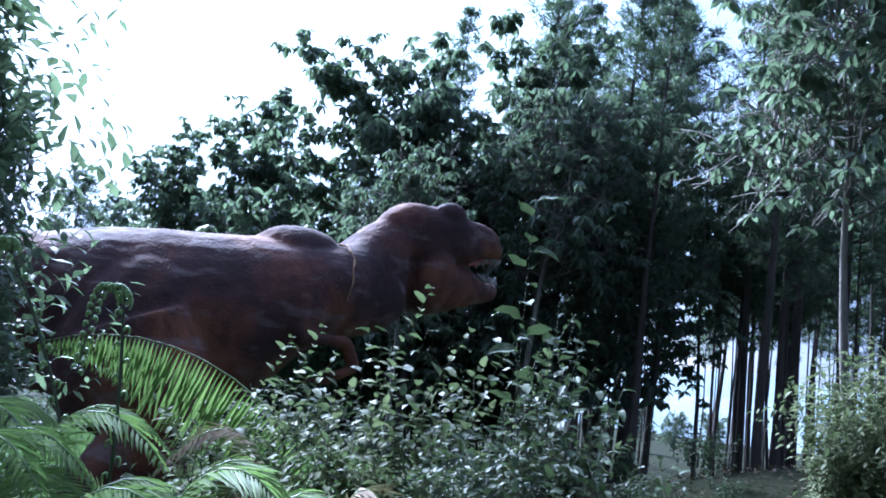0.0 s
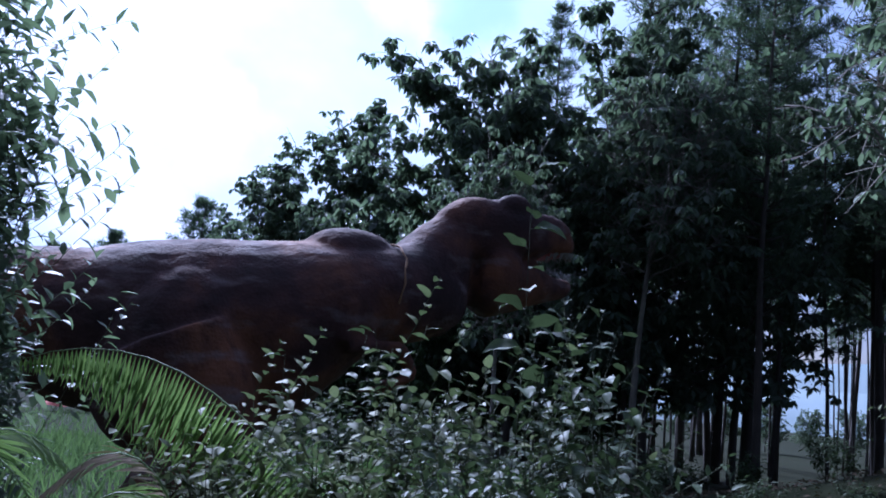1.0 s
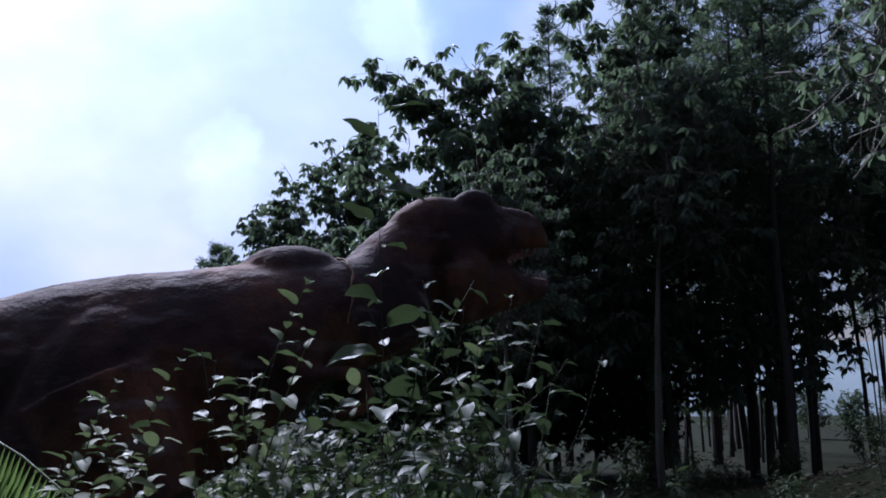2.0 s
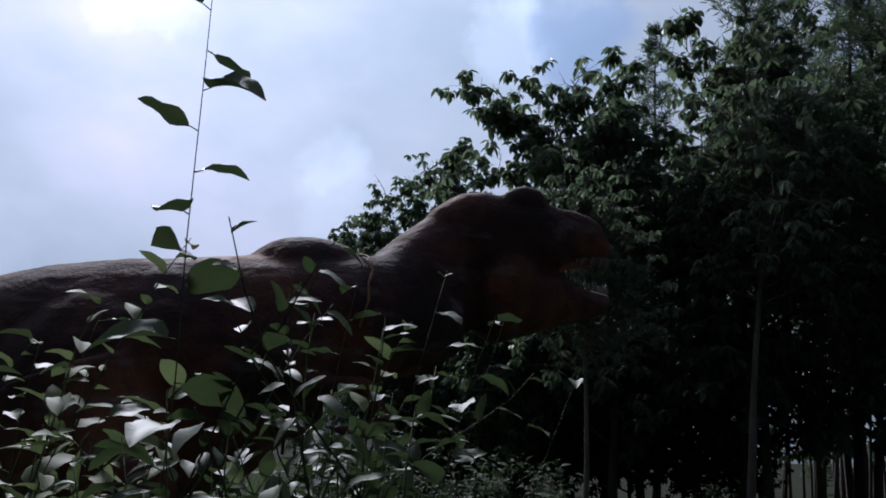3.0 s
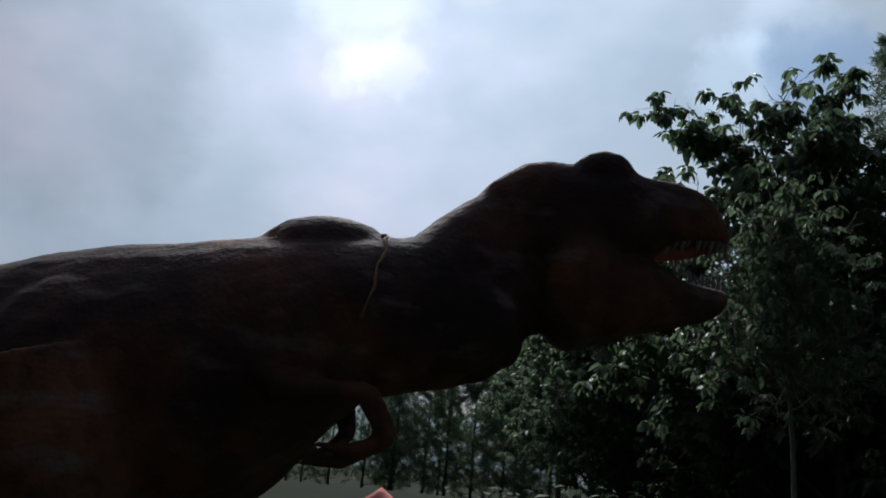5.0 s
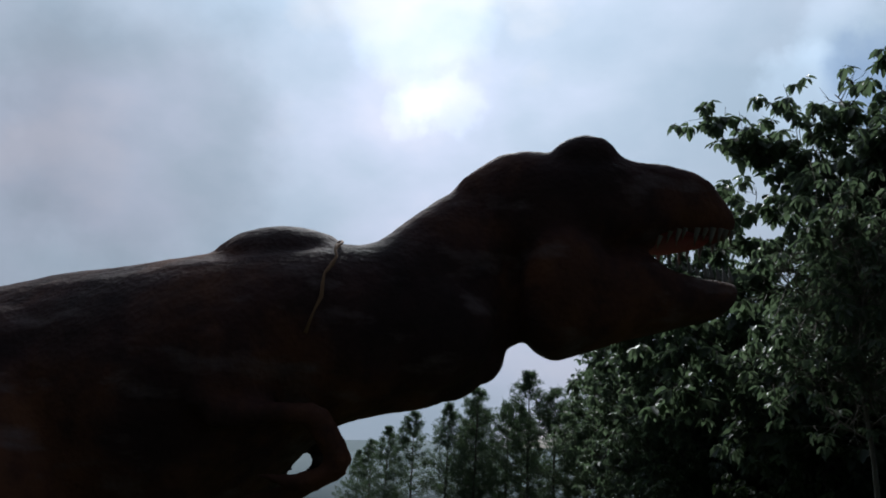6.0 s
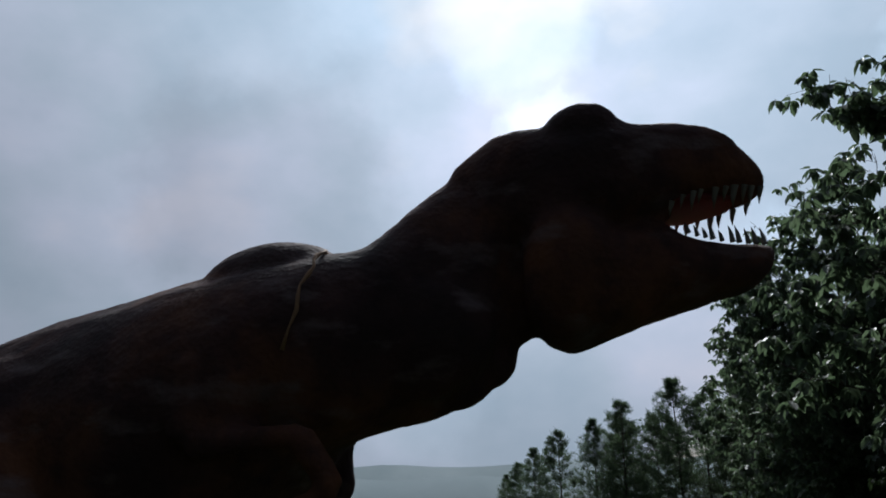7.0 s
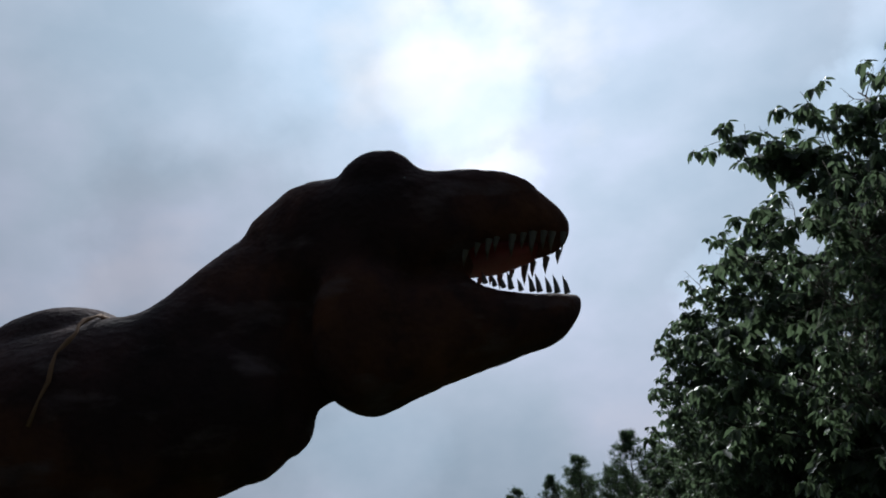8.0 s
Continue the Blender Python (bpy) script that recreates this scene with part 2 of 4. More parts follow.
def many_leaves(name, mat, base, ahead, up, length, width, droop=0.2, fold=0.18, plain=False):
    """A crown's leaves in one mesh: four faces each, from arrays."""
    ahead = ahead / np.linalg.norm(ahead, axis=1)[:, None]
    side = np.cross(ahead, up)
    side /= np.maximum(np.linalg.norm(side, axis=1), 1e-4)[:, None]
    over = np.cross(side, ahead)
    L, W = length[:, None], width[:, None]
    mid = base + ahead * L * 0.45 - over * L * droop * 0.2
    lift = over * W * fold
    pts = np.stack([base, mid - side * W * 0.5 + lift, mid, mid + side * W * 0.5 + lift, base + ahead * L - over * L * droop], 1)
    n = len(base)
    tri = np.array([[0, 3, 1], [1, 3, 4]] if plain else [[0, 2, 1], [0, 3, 2], [1, 2, 4], [2, 3, 4]])
    kinds = len(tri)
    idx = (np.arange(n)[:, None, None] * 5 + tri[None]).reshape(-1)
    me = bpy.data.meshes.new(name)
    me.vertices.add(n * 5)
    me.vertices.foreach_set("co", pts.reshape(-1).astype(np.float32))
    me.loops.add(len(idx))
    me.loops.foreach_set("vertex_index", idx.astype(np.int32))
    me.polygons.add(n * kinds)
    me.polygons.foreach_set("loop_start", np.arange(0, n * kinds * 3, 3, dtype=np.int32))
    me.materials.append(mat)
    me.update()
    me.validate()
    return me


def oval_leaves(name, mat, base, ahead, up, length, width, droop, fold):
    """Rounded, folded and hanging leaves in one mesh, two faces each, from arrays."""
    ahead = ahead / np.linalg.norm(ahead, axis=1)[:, None]
    side = np.cross(ahead, up)
    side /= np.maximum(np.linalg.norm(side, axis=1), 1e-4)[:, None]
    over = np.cross(side, ahead)
    L, W, D = length[:, None], width[:, None], droop[:, None]

    def at(u, a):
        return base + ahead * L * u - over * L * D * u * u + side * W * a + over * W * fold * abs(a)

    pts = np.stack([at(0, 0), at(0.28, -0.46), at(0.72, -0.42), at(1.0, 0), at(0.72, 0.42), at(0.28, 0.46)], 1)
    n = len(base)
    idx = (np.arange(n)[:, None, None] * 6 + np.array([[0, 3, 2, 1], [0, 5, 4, 3]])[None]).reshape(-1)
    me = bpy.data.meshes.new(name)
    me.vertices.add(n * 6)
    me.vertices.foreach_set("co", pts.reshape(-1).astype(np.float32))
    me.loops.add(len(idx))
    me.loops.foreach_set("vertex_index", idx.astype(np.int32))
    me.polygons.add(n * 2)
    me.polygons.foreach_set("loop_start", np.arange(0, n * 8, 4, dtype=np.int32))
    me.materials.append(mat)
    me.update()
    me.validate()
    return me


def ground_height(x, y):
    """The lie of the land: a level path, a gentle fall to the statue, a bank at the wood's edge, then a valley."""
    far = math.hypot(x, y)
    z = -0.35 * min(1.0, max(0.0, (y - 4.0) / 3.5))
    z -= 0.055 * min(32.0, max(0.0, far - 12.0)) + 0.01 * max(0.0, far - 44.0)
    z -= 0.05 * max(0.0, far - 70.0) * (1.0 if far < 600 else 600 / far)
    z += 1.45 * math.exp(-(((x - 10.5) / 4.5) ** 2 + ((y - 15.0) / 3.0) ** 2))
    return z


def build_ground():
    verts, faces = [], []
    radii = [0, 1, 2, 3, 4, 5, 6, 7, 8, 9.5, 11, 13, 15, 17, 20, 24, 29, 35, 43, 55, 70, 95, 130, 180, 260, 400, 700, 1400, 4500]
    turns = 96
    for r in radii:
        for k in range(turns):
            a = 2 * math.pi * k / turns
            x, y = r * math.cos(a), r * math.sin(a) + 4
            verts.append((x, y, max(-60, ground_height(x, y)) + (0.05 * noise.noise((x * 0.8, y * 0.8, 0)) if r < 80 else 0)))
    for i in range(len(radii) - 1):
        for k in range(turns):
            q, j = i * turns, (k + 1) % turns
            faces.append((q + k, q + turns + k, q + turns + j, q + j))
    ob = new("ground", mesh_of("ground", verts, faces, [GROUND]))
    tagged(ob, "dark forest floor of bare earth, moss and litter", "ground", kind="structure")


build_ground()


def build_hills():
    """Ridges across the valley; their haze is painted into the base colour."""
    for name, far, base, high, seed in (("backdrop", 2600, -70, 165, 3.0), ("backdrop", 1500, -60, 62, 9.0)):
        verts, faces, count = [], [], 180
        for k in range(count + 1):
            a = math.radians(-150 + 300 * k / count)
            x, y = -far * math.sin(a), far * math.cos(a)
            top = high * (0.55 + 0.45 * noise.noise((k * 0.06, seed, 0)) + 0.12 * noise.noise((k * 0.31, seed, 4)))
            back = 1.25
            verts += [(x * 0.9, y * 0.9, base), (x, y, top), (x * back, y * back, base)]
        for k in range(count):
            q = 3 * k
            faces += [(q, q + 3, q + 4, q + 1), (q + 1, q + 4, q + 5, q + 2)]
        tagged(new(name, mesh_of(name, verts, faces, [HILL])), "hills across the valley, coloured pale blue-green for haze", "hills", kind="structure")


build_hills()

# ---------------------------------------------------------------- the dinosaur statue
SPINE = [(-6.0, 6.55), (-2.5, 7.05), (-0.3, 7.38), (0.1, 7.48), (0.38, 7.75), (0.73, 7.97), (1.08, 8.09), (2.0, 8.75)]


def spine_frame(s):
    """The place on the statue's middle line s metres from its shoulders, and the way to its right-hand side."""
    pts = [Vector(p) for p in SPINE]
    steps = [(b - a).length for a, b in zip(pts, pts[1:])]
    at = s + steps[0] + steps[1]
    for a, b, d in zip(pts, pts[1:], steps):
        if at <= d or b == pts[-1]:
            ahead = (b - a) / d
            p = a + ahead * at
            return p, Vector((ahead.y, -ahead.x))
        at -= d


def on_statue(s, side, z):
    """A point of the statue: along its spine, out to its right-hand side, up."""
    p, out = spine_frame(s)
    p1, out1 = spine_frame(s - 0.12)
    p2, out2 = spine_frame(s + 0.12)
    p, out = (p + p1 + p2) / 3, (out + out1 + out2).normalized()
    return Vector((p.x + out.x * side, p.y + out.y * side, z))


def smooth_between(rows, s):
    for a, b in zip(rows, rows[1:]):
        if a[0] <= s <= b[0]:
            u = (s - a[0]) / (b[0] - a[0])
            return [p + (q - p) * u for p, q in zip(a, b)]
    return rows[-1] if s > rows[-1][0] else rows[0]


def loft(sh, rows, step, square=0.85, sides=28):
    """A body through sections of (s, top, bottom, half width)."""
    n = max(2, round((rows[-1][0] - rows[0][0]) / step))
    start = len(sh.v)
    for k in range(n + 1):
        s, top, bottom, half = smooth_between(rows, rows[0][0] + (rows[-1][0] - rows[0][0]) * k / n)
        for j in range(sides):
            a = 2 * math.pi * j / sides
            c, q = math.cos(a), math.sin(a)
            c, q = math.copysign(abs(c) ** square, c), math.copysign(abs(q) ** square, q)
            sh.v.append(on_statue(s, half * c, (top + bottom) / 2 + (top - bottom) / 2 * q))
    for k in range(n):
        for j in range(sides):
            q = start + k * sides
            sh.f.append((q + j, q + (j + 1) % sides, q + sides + (j + 1) % sides, q + sides + j))
    sh.f.append(tuple(start + n * sides + j for j in range(sides)))
    sh.f.append(tuple(start + j for j in reversed(range(sides))))


def ball(sh, s, side, z, along, across, up, lean=0.0):
    start, rings, sides = len(sh.v), 10, 16
    for i in range(rings + 1):
        t = math.pi * (0.02 + 0.96 * i / rings)
        for j in range(sides):
            a = 2 * math.pi * j / sides
            x, y, h = math.sin(t) * math.cos(a), math.sin(t) * math.sin(a), math.cos(t)
            sh.v.append(on_statue(s + along * x + lean * h, side + across * y, z + up * h))
    for i in range(rings):
        for j in range(sides):
            q = start + i * sides
            sh.f.append((q + j, q + sides + j, q + sides + (j + 1) % sides, q + (j + 1) % sides))
    sh.f.append(tuple(start + j for j in range(sides)))
    sh.f.append(tuple(start + rings * sides + j for j in reversed(range(sides))))


TORSO = [(-5.7, 1.62, 1.48, 0.05), (-4.6, 1.85, 1.50, 0.17), (-3.5, 2.07, 1.40, 0.32), (-2.6, 2.20, 1.20, 0.48), (-2.15, 2.22, 1.05, 0.60), (-1.9, 2.245, 1.00, 0.66),
         (-1.5, 2.345, 0.93, 0.72), (-1.15, 2.40, 0.88, 0.74), (-0.6, 2.445, 0.90, 0.74), (-0.2, 2.485, 1.10, 0.70), (0.1, 2.50, 1.44, 0.60), (0.3, 2.515, 1.62, 0.52),
         (0.5, 2.54, 1.69, 0.43), (0.63, 2.665, 1.72, 0.37), (0.82, 2.825, 1.765, 0.32), (0.95, 2.91, 1.82, 0.29), (1.1, 2.98, 1.92, 0.27), (1.18, 2.96, 2.06, 0.18), (1.26, 2.88, 2.11, 0.13)]
CRANIUM = [(0.86, 2.840, 2.5, 0.09), (0.93, 2.940, 2.4, 0.16), (1.01, 3.010, 2.35, 0.21), (1.12, 3.075, 2.46, 0.25), (1.25, 3.098, 2.48, 0.28), (1.40, 3.090, 2.42, 0.30), (1.55, 3.070, 2.52, 0.32), (1.70, 3.075, 2.57, 0.295), (1.78, 3.060, 2.59, 0.285), (1.86, 3.038, 2.60, 0.28), (1.93, 3.014, 2.64, 0.275),
           (2.0, 2.996, 2.665, 0.265), (2.12, 2.972, 2.682, 0.245), (2.20, 2.952, 2.695, 0.225), (2.265, 2.915, 2.70, 0.18), (2.315, 2.855, 2.71, 0.14), (2.35, 2.815, 2.74, 0.08)]
JAW = [(1.27, 2.60, 2.17, 0.24), (1.33, 2.62, 2.08, 0.28), (1.43, 2.62, 2.035, 0.29), (1.55, 2.62, 2.07, 0.28), (1.70, 2.58, 2.12, 0.26), (1.80, 2.62, 2.16, 0.245), (1.88, 2.590, 2.185, 0.235), (1.96, 2.525, 2.21, 0.22), (2.1, 2.495, 2.25, 0.20), (2.25, 2.485, 2.285, 0.17), (2.315, 2.488, 2.345, 0.13), (2.362, 2.480, 2.41, 0.07)]


def cone(v, f, root, tip, r, sides=6):
    start = len(v)
    ahead = (tip - root).normalized()
    a = ahead.orthogonal().normalized()
    b = ahead.cross(a)
    bend = (root + tip) / 2 + a * r * 0.2
    for at, k in ((root, 1.0), (bend, 0.66)):
        for j in range(sides):
            t = 2 * math.pi * j / sides
            v.append(at + (a * math.cos(t) + b * math.sin(t)) * r * k)
    v.append(tip)
    for j in range(sides):
        n = (j + 1) % sides
        f.append((start + j, start + n, start + sides + n, start + sides + j))
        f.append((start + sides + j, start + sides + n, start + 2 * sides))


def build_statue():
    body = Shape()
    loft(body, TORSO, 0.05, 1.0)
    loft(body, CRANIUM, 0.025, 0.78)
    loft(body, JAW, 0.025, 0.8)
    ball(body, 0.05, 0.0, 2.34, 0.43, 0.34, 0.285)                    # shoulder hump
    for side in (1, -1):
        ball(body, 1.56, 0.16 * side, 3.020, 0.16, 0.12, 0.130)         # brow
        ball(body, 1.88, 0.17 * side, 2.90, 0.34, 0.10, 0.13)          # cheek ridge
        ball(body, 1.47, 0.19 * side, 2.43, 0.18, 0.15, 0.28)          # jaw muscle
        ball(body, 0.72, 0.20 * side, 2.12, 0.40, 0.20, 0.30)          # neck muscle
        ball(body, -1.15, 0.48 * side, 1.45, 0.60, 0.40, 0.70, 0.1)    # thigh
        ball(body, 0.06, 0.45 * side, 1.92, 0.22, 0.16, 0.30)          # shoulder
        # leg
        low = ground_height(*on_statue(-1.2, 0.62 * side, 0).xy)
        knee, heel = on_statue(-0.80, 0.64 * side, 0.82), on_statue(-1.35, 0.64 * side, 0.26)
        hip, foot = on_statue(-1.15, 0.58 * side, 1.60), on_statue(-1.12, 0.64 * side, low + 0.06)
        body.tube([hip, (hip + knee) / 2, knee], [0.46, 0.46, 0.36], 16)
        body.tube([knee, (knee + heel) / 2, heel], [0.34, 0.28, 0.17], 16)
        body.tube([heel, (heel + foot) / 2, foot], [0.17, 0.16, 0.18], 16)
        for spread in (-0.26, 0.0, 0.26):
            tip = on_statue(-0.72, (0.64 + spread) * side, low + 0.05)
            body.tube([foot, (foot + tip) / 2 + Vector((0, 0, 0.06)), tip], [0.13, 0.11, 0.06], 12)
        # arm: upper arm straight down, forearm forward, hand hanging with two fingers curled back
        back = 0.0 if side > 0 else 0.28                                # the arm on the far side is drawn back
        shoulder, elbow = on_statue(0.02 - back, 0.50 * side, 1.95), on_statue(0.04 - back, 0.56 * side, 1.66)
        wrist, knuckle = on_statue(0.39 - back, 0.46 * side, 1.68), on_statue(0.45 - back, 0.44 * side, 1.47)
        body.tube([shoulder, (shoulder + elbow) / 2, elbow], [0.15, 0.12, 0.085], 14)
        body.tube([elbow, (elbow + wrist) / 2, wrist], [0.080, 0.058, 0.050], 14)
        body.tube([wrist, (wrist + knuckle) / 2, knuckle], [0.056, 0.058, 0.050], 14)
        for spread, drop, curl in ((0.05, 0.0, 0.25), (-0.05, 0.10, 0.15)):
            tip = on_statue(curl - back, (0.44 + spread) * side, 1.42 - drop)
            body.tube([knuckle, (knuckle + tip) / 2 + Vector((0, 0, -0.045)), tip], [0.046, 0.040, 0.018], 10)
    # throat wattle and loose folds
    ball(body, 1.08, 0.0, 2.045, 0.12, 0.14, 0.15)
    ball(body, 0.89, 0.0, 1.94, 0.2, 0.2, 0.14)
    rough = new("statue_body", body.mesh("statue_body", SKIN))
    grid = rough.modifiers.new("skin", "REMESH")
    grid.mode, grid.voxel_size, grid.use_smooth_shade = "VOXEL", 0.024, True
    soft = rough.modifiers.new("soft", "SMOOTH")
    soft.factor, soft.iterations = 0.5, 5
    folds = bpy.data.textures.new("folds", "CLOUDS")
    folds.noise_scale, folds.noise_depth = 0.30, 3
    wave = rough.modifiers.new("folds", "DISPLACE")
    wave.texture, wave.strength, wave.mid_level, wave.texture_coords = folds, 0.022, 0.5, "LOCAL"
    warts = bpy.data.textures.new("warts", "CLOUDS")
    warts.noise_scale, warts.noise_depth = 0.05, 1
    fine = rough.modifiers.new("warts", "DISPLACE")
    fine.texture, fine.strength, fine.mid_level, fine.texture_coords = warts, 0.007, 0.5, "LOCAL"
    done = bpy.data.meshes.new_from_object(rough.evaluated_get(bpy.context.evaluated_depsgraph_get()))
    bpy.data.objects.remove(rough)
    verts = [v.co.copy() for v in done.vertices]
    faces = [tuple(p.vertices) for p in done.polygons]
    which = [0] * len(faces)

    def take(v, f, slot):
        at = len(verts)
        verts.extend(v)
        faces.extend(tuple(i + at for i in t) for t in f)
        which.extend([slot] * len(f))

    # teeth along both lips, curving round the snout
    rng = random.Random(5)
    v, f = [], []
    for side in (1, -1):
        for k, long in enumerate((0.030, 0.022, 0.046, 0.030, 0.062, 0.040, 0.078, 0.050, 0.062, 0.044)):
            s = 1.88 + 0.048 * k + rng.uniform(-0.010, 0.010)
            row = smooth_between(CRANIUM, s)
            half, z = row[3] * 0.90, row[2] + 0.022
            cone(v, f, on_statue(s, half * side, z), on_statue(s - 0.015, half * 0.93 * side, z - 0.035 - long * rng.uniform(0.8, 1.15)), 0.010 + 0.11 * long)
        for k in range(10):
            s = 1.95 + 0.038 * k + rng.uniform(-0.006, 0.006)
            half = smooth_between(JAW, s)[3] * 0.86
            long = rng.uniform(0.022, 0.060)
            z = smooth_between(JAW, s)[1] - 0.022
            cone(v, f, on_statue(s, half * side, z), on_statue(s - 0.012, half * 0.95 * side, z + 0.025 + long), 0.010 + 0.08 * long)
    take(v, f, 1)
    # mouth lining: a tongue and palate
    lining = Shape()
    loft(lining, [(1.46, 2.56, 2.46, 0.10), (1.62, 2.53, 2.40, 0.20), (1.85, 2.475, 2.36, 0.15), (2.05, 2.47, 2.36, 0.12), (2.18, 2.455, 2.38, 0.05)], 0.04)
    loft(lining, [(1.50, 2.70, 2.56, 0.20), (1.70, 2.72, 2.62, 0.22), (2.05, 2.72, 2.635, 0.18), (2.2, 2.72, 2.672, 0.10)], 0.05)
    take(lining.v, lining.f, 2)
    # mortar seam round the foot of the neck
    seam = Shape()
    ring = []
    for k in range(26):
        a = math.radians(98 - 7.4 * k)
        s = 0.345 + 0.05 * math.sin(a * 2.0) + 0.012 * math.sin(k * 1.7)
        _, top, bottom, half = smooth_between(TORSO, s)
        ring.append(on_statue(s, (half + 0.0) * math.copysign(abs(math.cos(a)) ** 0.85, math.cos(a)), (top + bottom) / 2 + (top - bottom) / 2 * math.copysign(abs(math.sin(a)) ** 0.85, math.sin(a))))
    seam.tube(ring[:15], [0.008 + 0.003 * math.sin(k * 2.3) for k in range(15)], 8)
    take(seam.v, seam.f, 3)
    eye = Shape()
    for side in (1, -1):
        ball(eye, 1.67, 0.255 * side, 2.955, 0.022, 0.02, 0.020)
    take(eye.v, eye.f, 4)
    ob = new("dinosaur_statue", mesh_of("dinosaur_statue", verts, faces, [SKIN, TOOTH, MOUTH, SEAM, EYE], True, which))
    tagged(ob, "weathered red-brown life-size dinosaur statue with open toothed mouth", "statue")


build_statue()

# ---------------------------------------------------------------- plants


def unit(rng):
    while True:
        v = Vector((rng.uniform(-1, 1), rng.uniform(-1, 1), rng.uniform(-1, 1)))
        if 0.05 < v.length < 1:
            return v.normalized()


def branch(rng, start, way, length, bends=5, lift=0.15, wander=0.22):
    pts, p, d = [start.copy()], start.copy(), way.normalized()
    for _ in range(bends):
        d = (d + unit(rng) * wander + Vector((0, 0, lift))).normalized()
        p = p + d * (length / bends)
        pts.append(p.copy())
    return pts


def make_broad_tree(seed, height, clear, spread, leaf, count, mat, bark, thick, narrow=0.40, ends=(), limbs=22):
    """A tree of limbs and twigs that end in rosettes of hanging leaves, heaped into rounded pads; ends: where its longest limbs reach to."""
    rng, r2 = random.Random(seed), np.random.RandomState(seed)
    wood, tips = Shape(), []
    trunk = branch(rng, Vector((0, 0, -0.3)), Vector((0, 0, 1)), height * 0.80, 9, 0.5, 0.10)
    radii = [thick * (1 - 0.85 * k / 9) for k in range(10)]
    wood.tube(trunk, radii, 8)
    for k in range(limbs + len(ends)):
        u = clear + (0.98 - clear) * (k + rng.random()) / limbs
        end = Vector(ends[k - limbs]) if k >= limbs else None
        if end:
            u = min(0.9, max(clear * 0.8, (end.z - 0.55 * end.xy.length) / (height * 0.8)))
        i = min(8, int(u * 9))
        p = trunk[i].lerp(trunk[i + 1], u * 9 - i)
        a = k * 2.4 + rng.uniform(-0.4, 0.4)
        reach = spread * (1.05 - narrow * ((u - clear) / (1 - clear)) ** 1.5) * rng.uniform(0.75, 1.1)
        if end:
            limb = [p.lerp(end, q / 6) + Vector((0, 0, 0.25 * math.sin(math.pi * q / 6))) + unit(rng) * 0.12 for q in range(7)]
        else:
            limb = branch(rng, p, Vector((math.cos(a), math.sin(a), 0.25 + 0.45 * u)), reach, 6, 0.05, 0.22)
        wood.tube(limb, [max(0.012, radii[i] * 0.5 * (1 - 0.14 * j)) for j in range(7)], 5)
        for j in range(2, 7):
            for _ in range(4):
                q = limb[j - 1].lerp(limb[j], rng.random())
                out = (limb[j] - limb[j - 1]).normalized() * 0.45 + unit(rng) * 0.9 + Vector((0, 0, 0.02))
                twig = branch(rng, q, out, rng.uniform(0.5, 1.1) if end else rng.uniform(0.8, 1.7), 3, 0.02, 0.28)
                wood.tube(twig, [0.018, 0.014, 0.010, 0.006], 3)
                tips += [twig[2], twig[3], twig[3]]
                for _ in range(2):
                    side = branch(rng, twig[2], (twig[3] - twig[2]).normalized() * 0.6 + unit(rng), rng.uniform(0.25, 0.6), 2, 0.03, 0.3)
                    wood.tube(side, [0.009, 0.007, 0.005], 3)
                    tips += [side[1], side[2]]
    c = np.array([tuple(t) for t in tips])
    per = 8
    c = c[r2.randint(0, len(c), count // per)] + r2.randn(count // per, 3) * leaf * 0.45
    turn = r2.uniform(0, 6.28, count // per)[:, None] + np.arange(per)[None] * 0.785 + r2.randn(count // per, per) * 0.25
    out = np.stack([np.cos(turn), np.sin(turn), r2.uniform(-1.0, 0.15, turn.shape)], 2).reshape(-1, 3)
    base = np.repeat(c, per, 0) + out * 0.05
    n = len(base)
    size = leaf * r2.uniform(0.6, 1.2, n)
    up = np.array([0, 0, 1.0]) + r2.randn(n, 3) * 0.28
    return wood.mesh("trunk", bark), oval_leaves("crown", mat, base, out, up, size, size * r2.uniform(0.48, 0.66, n), r2.uniform(0.25, 0.80, n), 0.22)


